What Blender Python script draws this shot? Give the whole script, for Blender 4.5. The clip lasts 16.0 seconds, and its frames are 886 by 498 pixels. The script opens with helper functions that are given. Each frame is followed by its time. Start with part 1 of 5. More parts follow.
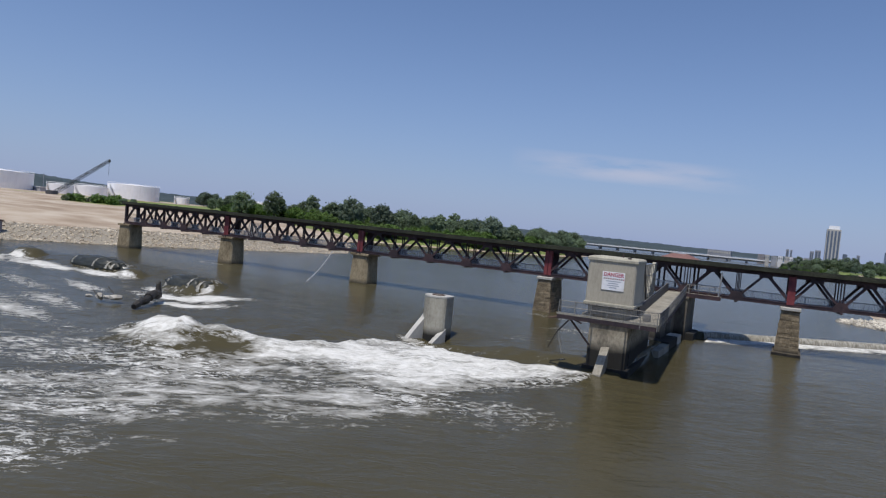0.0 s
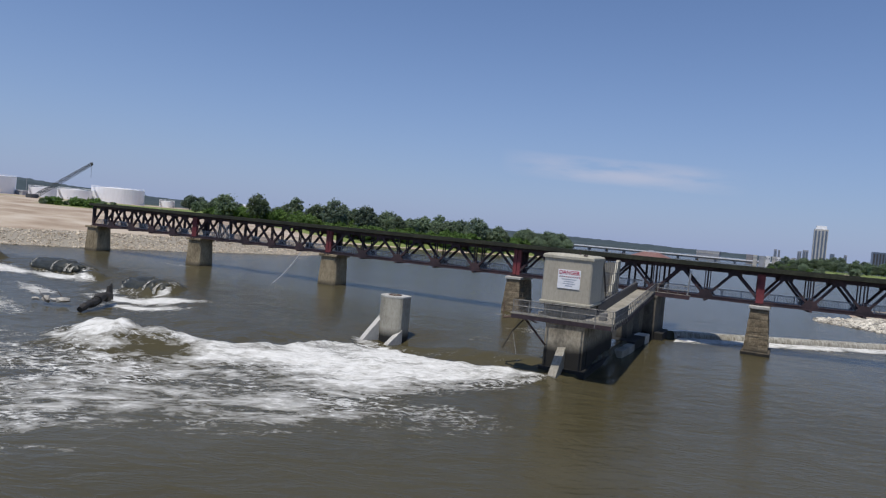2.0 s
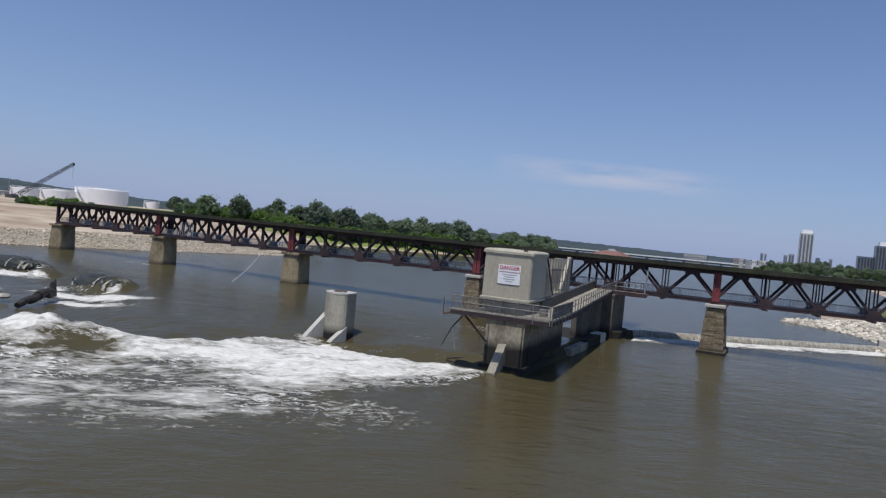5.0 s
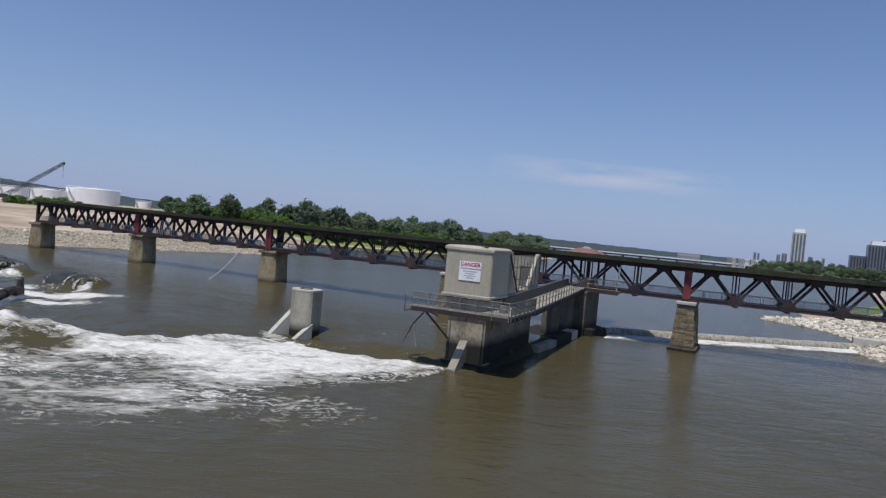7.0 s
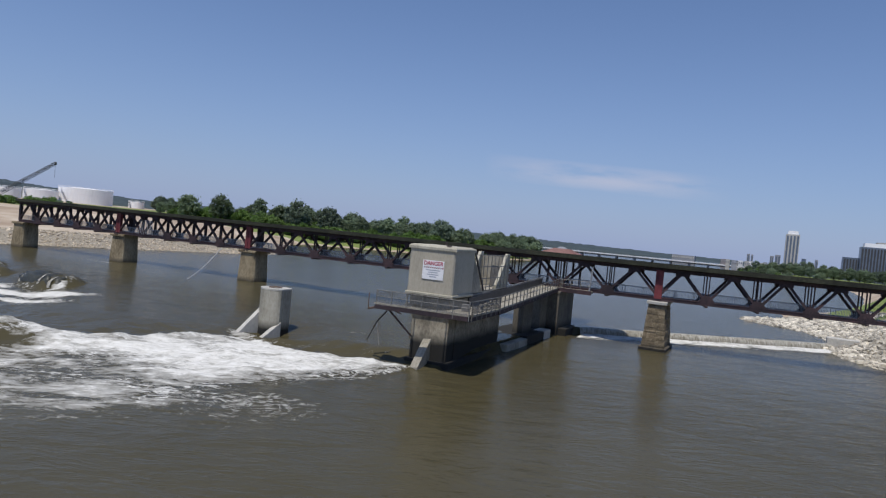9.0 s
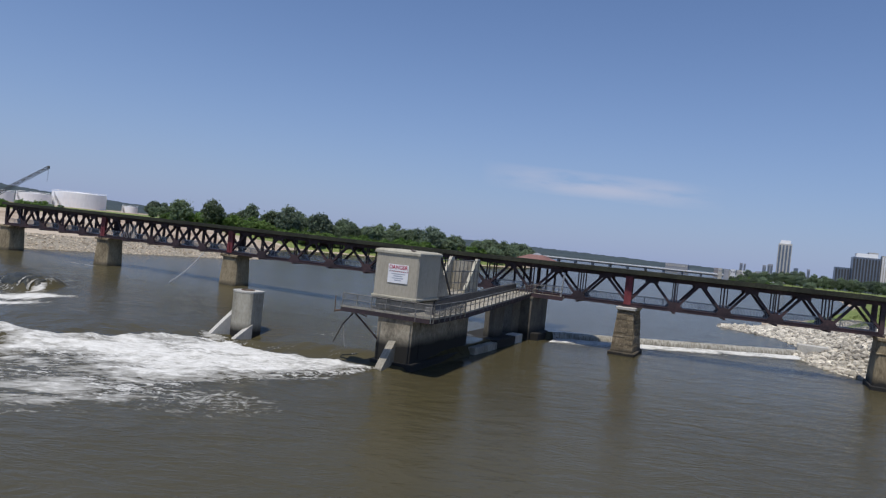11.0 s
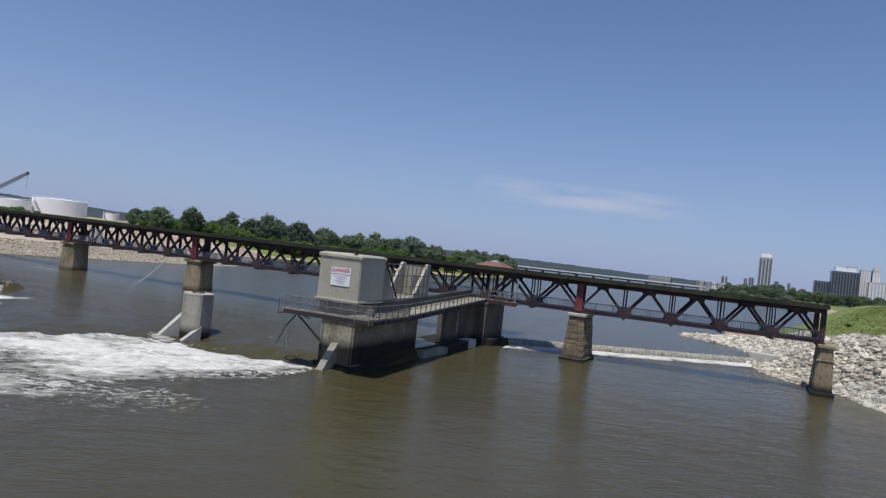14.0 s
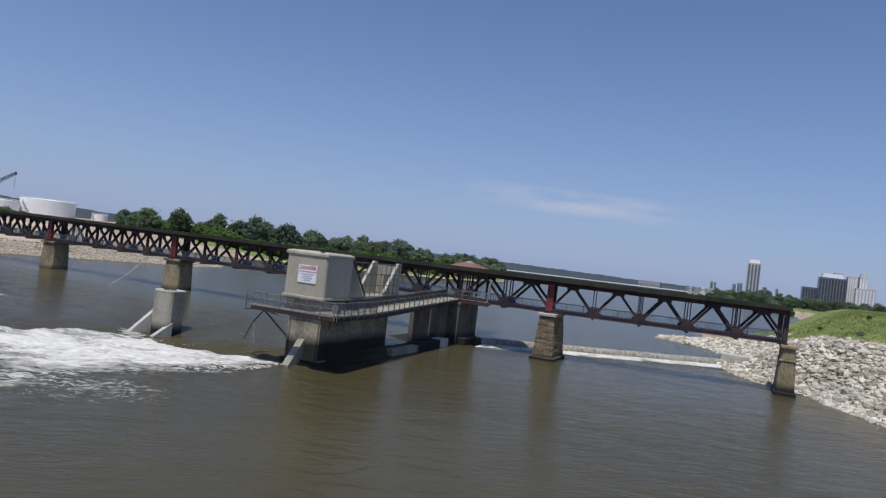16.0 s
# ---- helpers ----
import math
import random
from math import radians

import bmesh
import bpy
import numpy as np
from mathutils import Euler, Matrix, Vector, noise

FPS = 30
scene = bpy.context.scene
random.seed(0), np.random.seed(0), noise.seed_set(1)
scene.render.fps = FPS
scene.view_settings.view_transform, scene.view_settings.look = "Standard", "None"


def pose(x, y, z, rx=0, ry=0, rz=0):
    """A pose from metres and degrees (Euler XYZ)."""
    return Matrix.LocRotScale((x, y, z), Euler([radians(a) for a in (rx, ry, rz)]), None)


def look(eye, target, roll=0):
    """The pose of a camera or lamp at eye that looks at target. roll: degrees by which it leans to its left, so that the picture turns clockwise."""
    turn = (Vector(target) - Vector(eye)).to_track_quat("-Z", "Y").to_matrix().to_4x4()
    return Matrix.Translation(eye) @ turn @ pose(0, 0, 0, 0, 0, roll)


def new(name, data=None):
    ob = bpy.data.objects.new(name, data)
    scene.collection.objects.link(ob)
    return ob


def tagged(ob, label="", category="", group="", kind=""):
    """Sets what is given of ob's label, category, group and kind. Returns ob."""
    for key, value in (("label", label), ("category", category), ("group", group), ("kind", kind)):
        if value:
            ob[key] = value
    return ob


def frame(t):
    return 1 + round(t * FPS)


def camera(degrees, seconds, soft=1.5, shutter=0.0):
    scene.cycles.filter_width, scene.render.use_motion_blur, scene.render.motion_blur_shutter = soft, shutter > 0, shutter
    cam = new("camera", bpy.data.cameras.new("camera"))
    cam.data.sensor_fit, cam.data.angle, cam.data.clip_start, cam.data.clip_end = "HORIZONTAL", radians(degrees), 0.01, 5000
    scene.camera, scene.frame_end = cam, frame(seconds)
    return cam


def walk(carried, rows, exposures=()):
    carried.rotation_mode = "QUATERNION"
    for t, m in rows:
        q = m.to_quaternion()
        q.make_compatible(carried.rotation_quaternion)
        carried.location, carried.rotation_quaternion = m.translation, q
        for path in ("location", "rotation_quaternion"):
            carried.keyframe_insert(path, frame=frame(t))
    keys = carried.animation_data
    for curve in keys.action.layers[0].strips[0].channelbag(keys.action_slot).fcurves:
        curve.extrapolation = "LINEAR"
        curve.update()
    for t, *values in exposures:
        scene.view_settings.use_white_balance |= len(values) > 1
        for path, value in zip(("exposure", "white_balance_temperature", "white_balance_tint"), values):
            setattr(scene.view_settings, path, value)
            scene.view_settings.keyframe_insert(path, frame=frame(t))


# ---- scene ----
cam = camera(66.0, 16.0, 1.25)
PATH = [
    (0.0, 1.314, -89.495, 11.114, 87.998, -5.514, 27.657),
    (0.5, 1.824, -88.638, 11.091, 88.125, -5.467, 27.532),
    (1.0, 2.364, -87.8, 11.066, 88.1, -5.421, 27.332),
    (1.5, 2.926, -86.999, 11.037, 88.082, -5.269, 27.19),
    (2.0, 3.505, -86.246, 10.999, 88.268, -5.185, 26.953),
    (2.5, 4.114, -85.562, 10.918, 88.406, -5.263, 26.71),
    (3.0, 4.696, -84.987, 10.828, 88.453, -5.443, 26.548),
    (3.5, 5.233, -84.525, 10.747, 88.401, -5.579, 26.517),
    (4.0, 5.782, -84.155, 10.684, 88.564, -5.563, 26.417),
    (6.5, 8.888, -82.489, 10.66, 88.612, -5.276, 26.017),
    (7.0, 9.54, -82.2, 10.689, 88.611, -5.351, 25.899),
    (7.5, 10.156, -81.961, 10.699, 88.629, -5.38, 25.982),
    (8.0, 10.788, -81.752, 10.725, 88.704, -5.324, 26.023),
    (8.5, 11.478, -81.566, 10.754, 88.688, -5.342, 25.87),
    (9.0, 12.209, -81.465, 10.782, 88.732, -5.487, 25.614),
    (11.5, 16.003, -81.763, 10.876, 89.677, -6.075, 25.172),
    (12.0, 16.746, -81.732, 10.843, 89.988, -6.207, 24.9),
    (12.5, 17.452, -81.646, 10.806, 90.019, -6.293, 24.684),
    (13.0, 18.105, -81.533, 10.792, 90.046, -6.33, 24.555),
    (13.5, 18.732, -81.396, 10.771, 90.14, -6.364, 24.409),
    (14.0, 19.371, -81.264, 10.711, 90.387, -6.421, 24.224),
    (14.5, 20.036, -81.164, 10.644, 90.536, -6.502, 23.908),
    (15.0, 20.732, -81.149, 10.583, 90.792, -6.585, 23.797),
    (15.5, 21.433, -81.23, 10.534, 90.688, -6.754, 23.557),
    (16.0, 22.089, -81.387, 10.508, 90.801, -6.823, 23.581),
]
walk(cam, [(t, pose(*p)) for t, *p in PATH])

# ---------- sky, sun ----------
SUN_AZ, SUN_EL = radians(179), radians(69)
sun_dir = Vector((math.sin(SUN_AZ) * math.cos(SUN_EL), math.cos(SUN_AZ) * math.cos(SUN_EL), math.sin(SUN_EL)))
world = bpy.data.worlds.new("sky")
scene.world = world
world.use_nodes = True
wn, wl = world.node_tree.nodes, world.node_tree.links
sky = wn.new("ShaderNodeTexSky")
sky.sky_type, sky.sun_disc, sky.sun_elevation, sky.sun_rotation = "NISHITA", False, SUN_EL, SUN_AZ
sky.air_density, sky.dust_density, sky.ozone_density = 1.0, 0.35, 4.0
wn["Background"].inputs["Strength"].default_value = 0.085
# a thin streak of cirrus low over the far bank
tc = wn.new("ShaderNodeTexCoord")
mp = wn.new("ShaderNodeMapping")
mp.inputs["Rotation"].default_value = (0, 0, radians(-12))
wl.new(tc.outputs["Generated"], mp.inputs["Vector"])
sep = wn.new("ShaderNodeSeparateXYZ")
wl.new(mp.outputs["Vector"], sep.inputs[0])


def wmath(op, a, b=None, c=None):
    n = wn.new("ShaderNodeMath")
    n.operation = op
    for i, v in enumerate((a, b, c)):
        if v is None:
            continue
        if isinstance(v, (int, float)):
            n.inputs[i].default_value = v
        else:
            wl.new(v, n.inputs[i])
    return n.outputs[0]


def wbump(v, mid, half):
    d = wmath("DIVIDE", wmath("SUBTRACT", v, mid), half)
    return wmath("MAXIMUM", wmath("SUBTRACT", 1.0, wmath("MULTIPLY", d, d)), 0.0)


cn = wn.new("ShaderNodeTexNoise")
cn.inputs["Scale"].default_value, cn.inputs["Detail"].default_value = 9.0, 5.0
cm = wn.new("ShaderNodeMapping")
cm.inputs["Scale"].default_value = (1.0, 1.0, 5.0)
wl.new(tc.outputs["Generated"], cm.inputs["Vector"])
wl.new(cm.outputs["Vector"], cn.inputs["Vector"])
cloud_x, cloud_z = wbump(sep.outputs[0], -0.015, 0.17), wbump(wmath("ADD", sep.outputs[2], wmath("MULTIPLY", sep.outputs[0], 0.03)), 0.1, 0.02)
cloud = wmath("MULTIPLY", wmath("MULTIPLY", cloud_x, cloud_z), wmath("MULTIPLY", wbump(cn.outputs["Fac"], 0.72, 0.35), 0.34))
cmix = wn.new("ShaderNodeMix")
cmix.data_type = "RGBA"
wl.new(cloud, cmix.inputs["Factor"])
tint = wn.new("ShaderNodeMix")
tint.data_type, tint.blend_type = "RGBA", "MULTIPLY"
tint.inputs["Factor"].default_value = 1.0
tint.inputs["B"].default_value = (0.9, 1.0, 1.18, 1)
wl.new(sky.outputs[0], tint.inputs["A"])
# summer haze that thickens towards the horizon
up = wmath("MAXIMUM", sep.outputs[2], 0.0)
haze = wmath("MULTIPLY", wmath("POWER", 2.718, wmath("MULTIPLY", up, -5.5)), 0.85)
hmix = wn.new("ShaderNodeMix")
hmix.data_type = "RGBA"
wl.new(haze, hmix.inputs["Factor"])
wl.new(tint.outputs["Result"], hmix.inputs["A"])
hmix.inputs["B"].default_value = (3.3, 4.15, 6.9, 1)
wl.new(hmix.outputs["Result"], cmix.inputs["A"])
cmix.inputs["B"].default_value = (8.6, 7.6, 7.9, 1)
wl.new(cmix.outputs["Result"], wn["Background"].inputs["Color"])

sun = new("sun", bpy.data.lights.new("sun", "SUN"))
sun.data.energy, sun.data.angle, sun.data.color = 3.4, radians(0.55), (1.0, 0.95, 0.87)
sun.matrix_world = look(sun_dir * 300, (0, 0, 0))
scene.view_settings.exposure = 0.0


# ---------- materials ----------
def nodes_of(name):
    m = bpy.data.materials.new(name)
    m.use_nodes = True
    nt = m.node_tree
    return m, nt, nt.nodes["Principled BSDF"], nt.nodes.new, nt.links.new


def surface(name, colours, rough=0.8, metal=0.0, grain=6.0, patch=0.7, bump=0.3, bump_m=0.02, spread=0.0, streak=1.0, island=False, wet=None):
    """Colours: dark, mid, light. grain and patch: noise scales per metre. spread: change from piece to piece. wet:
    height below which it is soaked.
    """
    m, nt, bsdf, add, link = nodes_of(name)
    geo, co = add("ShaderNodeNewGeometry"), None
    mapn = add("ShaderNodeMapping")
    mapn.inputs["Scale"].default_value = (1, 1, 1 / streak)
    link(geo.outputs["Position"], mapn.inputs["Vector"])
    co = mapn.outputs["Vector"]
    n1, n2 = add("ShaderNodeTexNoise"), add("ShaderNodeTexNoise")
    for n, s, d in ((n1, grain, 6), (n2, patch, 5)):
        n.inputs["Scale"].default_value, n.inputs["Detail"].default_value, n.inputs["Roughness"].default_value = s, d, 0.65
        link(co, n.inputs["Vector"])
    mix = add("ShaderNodeMath")
    mix.operation = "MULTIPLY_ADD"
    link(n1.outputs["Fac"], mix.inputs[0])
    mix.inputs[1].default_value = 0.45
    half = add("ShaderNodeMath")
    half.operation = "MULTIPLY"
    link(n2.outputs["Fac"], half.inputs[0])
    half.inputs[1].default_value = 0.55
    link(half.outputs[0], mix.inputs[2])
    ramp = add("ShaderNodeValToRGB")
    ramp.color_ramp.elements[0].position, ramp.color_ramp.elements[1].position = 0.36, 0.64
    ramp.color_ramp.elements.new(0.5)
    for e, c in zip(ramp.color_ramp.elements, colours):
        e.color = (*c, 1)
    link(mix.outputs[0], ramp.inputs[0])
    out = ramp.outputs[0]
    if spread:
        if island:
            rnd = geo.outputs["Random Per Island"]
        else:
            rnd = add("ShaderNodeObjectInfo").outputs["Random"]
        hsv = add("ShaderNodeHueSaturation")
        sp = add("ShaderNodeMath")
        sp.operation = "MULTIPLY_ADD"
        link(rnd, sp.inputs[0])
        sp.inputs[1].default_value, sp.inputs[2].default_value = 2 * spread, 1 - spread
        link(sp.outputs[0], hsv.inputs["Value"])
        link(out, hsv.inputs["Color"])
        out = hsv.outputs[0]
    if wet is not None:
        sz = add("ShaderNodeSeparateXYZ")
        link(geo.outputs["Position"], sz.inputs[0])
        wz = add("ShaderNodeMath")
        wz.operation = "MULTIPLY_ADD"
        link(n2.outputs["Fac"], wz.inputs[0])
        wz.inputs[1].default_value = -0.9
        link(sz.outputs[2], wz.inputs[2])
        mr = add("ShaderNodeMapRange")
        mr.inputs["From Min"].default_value, mr.inputs["From Max"].default_value = wet - 1.0, wet - 0.15
        mr.inputs["To Min"].default_value, mr.inputs["To Max"].default_value = 1, 0
        link(wz.outputs[0], mr.inputs["Value"])
        wm = add("ShaderNodeMix")
        wm.data_type = "RGBA"
        link(mr.outputs[0], wm.inputs["Factor"])
        link(out, wm.inputs["A"])
        wm.inputs["B"].default_value = (0.018, 0.017, 0.015, 1)
        out = wm.outputs["Result"]
    link(out, bsdf.inputs["Base Color"])
    bsdf.inputs["Roughness"].default_value, bsdf.inputs["Metallic"].default_value = rough, metal
    if bump:
        b = add("ShaderNodeBump")
        b.inputs["Strength"].default_value, b.inputs["Distance"].default_value = bump, bump_m
        link(mix.outputs[0], b.inputs["Height"])
        link(b.outputs[0], bsdf.inputs["Normal"])
    return m


M = {
    "steel": surface("weathered_steel", ((0.016, 0.012, 0.016), (0.046, 0.029, 0.034), (0.098, 0.052, 0.054)), 0.75, 0.0, 5, 0.5, 0.2),
    "red": surface("red_painted_steel", ((0.1, 0.02, 0.024), (0.18, 0.032, 0.038), (0.24, 0.06, 0.06)), 0.6, 0.0, 4, 0.8, 0.2),
    "deck": surface("tarred_timber", ((0.01, 0.011, 0.008), (0.026, 0.028, 0.018), (0.055, 0.058, 0.034)), 0.9, 0, 4, 0.25, 0.5, 0.05),
    "pier": surface("pier_concrete", ((0.12, 0.092, 0.055), (0.28, 0.225, 0.14), (0.4, 0.335, 0.225)), 0.9, 0, 5, 0.6, 0.5, 0.05, streak=2.5, wet=1.0),
    "stone": surface("pier_stone", ((0.09, 0.07, 0.045), (0.21, 0.165, 0.105), (0.34, 0.28, 0.19)), 0.9, 0, 6, 1.3, 0.7, 0.06, spread=0.3, wet=0.4),
    "wall": surface("painted_concrete", ((0.35, 0.315, 0.25), (0.43, 0.39, 0.31), (0.49, 0.45, 0.36)), 0.85, 0, 7, 0.45, 0.15, 0.01, streak=2.5),
    "trim": surface("weathered_trim", ((0.3, 0.28, 0.22), (0.42, 0.39, 0.31), (0.52, 0.49, 0.4)), 0.85, 0, 6, 0.7, 0.2, 0.01),
    "column": surface("column_concrete", ((0.25, 0.23, 0.18), (0.37, 0.345, 0.28), (0.46, 0.435, 0.36)), 0.85, 0, 5, 0.6, 0.25, 0.02, streak=2.2, wet=0.75),
    "concrete": surface("stained_concrete", ((0.17, 0.155, 0.125), (0.3, 0.275, 0.225), (0.42, 0.39, 0.32)), 0.9, 0, 5, 0.5, 0.35, 0.03, streak=2.2),
    # dam piers: dark stain plus the ramp's shade, both put into the colour
    "shade_stained": surface("shade_toned_stained_concrete", ((0.08, 0.072, 0.056), (0.14, 0.125, 0.1), (0.21, 0.19, 0.15)), 0.85, 0, 5, 0.5, 0.35, 0.03, streak=2.2, wet=1.2),
    "pale": surface("pale_concrete", ((0.34, 0.33, 0.3), (0.48, 0.46, 0.42), (0.58, 0.56, 0.5)), 0.9, 0, 5, 0.7, 0.3, 0.02, streak=2),
    "base": surface("river_wall_concrete", ((0.13, 0.115, 0.09), (0.28, 0.248, 0.194), (0.43, 0.385, 0.305)), 0.9, 0, 4, 0.5, 0.4, 0.04, streak=1.6, wet=2.1),
    "rail": surface("galvanised_rail", ((0.14, 0.13, 0.12), (0.23, 0.22, 0.2), (0.32, 0.31, 0.285)), 0.55, 0.4, 9, 1.5, 0.1, 0.005),
    "grey": surface("grey_steel_plate", ((0.1, 0.1, 0.1), (0.17, 0.165, 0.16), (0.24, 0.235, 0.22)), 0.6, 0.2, 6, 0.9, 0.1, 0.01),
    "slate": surface("dark_slate_plate", ((0.035, 0.034, 0.036), (0.06, 0.058, 0.06), (0.085, 0.082, 0.082)), 0.7, 0.0, 6, 0.9, 0.1, 0.01),
    "mesh": surface("pale_mesh_rail", ((0.3, 0.31, 0.33), (0.42, 0.43, 0.45), (0.5, 0.51, 0.52)), 0.6, 0.3, 6, 0.9, 0.0),
    "sign": surface("white_sign_sheet", ((0.78, 0.78, 0.79), (0.86, 0.86, 0.87), (0.9, 0.9, 0.9)), 0.5, 0, 5, 1.5, 0.0),
    "sign_red": surface("sign_red", ((0.3, 0.02, 0.05), (0.4, 0.03, 0.07), (0.46, 0.05, 0.09)), 0.5, 0, 5, 1.5, 0.0),
    "sign_black": surface("sign_black", ((0.02, 0.02, 0.025), (0.035, 0.035, 0.04), (0.06, 0.06, 0.07)), 0.5, 0, 5, 1.5, 0.0),
    "sign_grey": surface("sign_grey", ((0.33, 0.35, 0.42), (0.42, 0.44, 0.5), (0.5, 0.52, 0.58)), 0.5, 0, 5, 1.5, 0.0),
    "rocks_right": surface("limestone_rubble", ((0.3, 0.265, 0.215), (0.48, 0.44, 0.365), (0.66, 0.61, 0.52)), 0.95, 0, 3, 0.3, 0.6, 0.08, spread=0.5, island=True),
    "rock": surface("riprap_stone", ((0.29, 0.265, 0.225), (0.46, 0.43, 0.375), (0.62, 0.585, 0.52)), 0.95, 0, 3, 0.8, 0.6, 0.06, spread=0.3),
    "rocks": surface("riprap_rubble", ((0.35, 0.28, 0.2), (0.52, 0.44, 0.335), (0.64, 0.57, 0.455)), 0.95, 0, 3, 0.3, 0.5, 0.06, spread=0.35, island=True),
    "wood": surface("soaked_driftwood", ((0.012, 0.01, 0.009), (0.03, 0.026, 0.022), (0.06, 0.05, 0.04)), 0.7, 0, 6, 1, 0.6, 0.05),
    "wetstone": surface("wet_dark_concrete", ((0.018, 0.02, 0.016), (0.036, 0.038, 0.03), (0.07, 0.07, 0.054)), 0.45, 0, 4, 1.0, 0.5, 0.05, streak=2),
    "roof": surface("red_brown_roof_tiles", ((0.15, 0.07, 0.06), (0.21, 0.11, 0.095), (0.28, 0.165, 0.145)), 0.85, 0, 5, 0.5, 0.4, 0.05),
    "tank": surface("white_tank_paint", ((0.8, 0.79, 0.79), (0.88, 0.87, 0.87), (0.92, 0.91, 0.91)), 0.6, 0, 1, 0.08, 0.0, streak=6),
    "rust": surface("rusty_steel", ((0.06, 0.04, 0.03), (0.11, 0.07, 0.05), (0.16, 0.1, 0.07)), 0.85, 0, 3, 0.6, 0.1),
    "crane": surface("dark_crane_steel", ((0.04, 0.045, 0.05), (0.07, 0.075, 0.08), (0.1, 0.1, 0.1)), 0.7, 0, 3, 0.6, 0.0),
    "bark": surface("bark", ((0.03, 0.024, 0.018), (0.06, 0.048, 0.035), (0.1, 0.08, 0.06)), 0.95, 0, 5, 1, 0.5, 0.05, streak=4),
    # the next two leaf greens are greyed towards blue, aerial haze in the colour
    "leaf": surface("leaves", ((0.11, 0.155, 0.09), (0.165, 0.22, 0.13), (0.235, 0.3, 0.18)), 0.75, 0, 1.2, 0.16, 0.0, spread=0.3),
    "leaf_dark": surface("shaded_leaves", ((0.1, 0.14, 0.1), (0.15, 0.2, 0.14), (0.21, 0.265, 0.18)), 0.75, 0, 1.2, 0.16, 0.0, spread=0.3),
    "grass": surface("bank_grass", ((0.17, 0.2, 0.06), (0.26, 0.3, 0.1), (0.37, 0.38, 0.17)), 0.85, 0, 1.5, 0.12, 0.0, spread=0.25),
    "leaf_light": surface("young_leaves", ((0.08, 0.15, 0.03), (0.13, 0.22, 0.05), (0.19, 0.28, 0.08)), 0.75, 0, 1.2, 0.16, 0.0, spread=0.25),
    # wooded ridges: the blue of distance haze is mixed into the green
    "hill": surface("hazed_wooded_hill", ((0.032, 0.048, 0.056), (0.044, 0.063, 0.072), (0.058, 0.08, 0.088)), 1.0, 0, 0.05, 0.01, 0.0),
    # dark glass lifted to blue-grey, with distance haze painted into the colour
    "glass_tower": surface("hazed_curtain_wall", ((0.1, 0.13, 0.18), (0.13, 0.165, 0.22), (0.17, 0.2, 0.26)), 0.3, 0, 0.2, 0.03, 0.0),
    "stone_tower": surface("pale_tower_cladding", ((0.42, 0.4, 0.37), (0.5, 0.48, 0.44), (0.56, 0.54, 0.5)), 0.8, 0, 0.3, 0.03, 0.0),
    "white_roof": surface("white_roof_cap", ((0.7, 0.71, 0.72), (0.78, 0.78, 0.79), (0.82, 0.82, 0.82)), 0.7, 0, 0.3, 0.03, 0.0),
    # red brick greyed by haze that is part of the colour
    "brick_far": surface("hazed_red_brick", ((0.24, 0.22, 0.225), (0.29, 0.265, 0.27), (0.33, 0.305, 0.305)), 0.9, 0, 0.3, 0.03, 0.0),
    "grey_far": surface("far_grey_blocks", ((0.22, 0.23, 0.26), (0.3, 0.31, 0.34), (0.38, 0.39, 0.42)), 0.9, 0, 0.3, 0.03, 0.0),
}


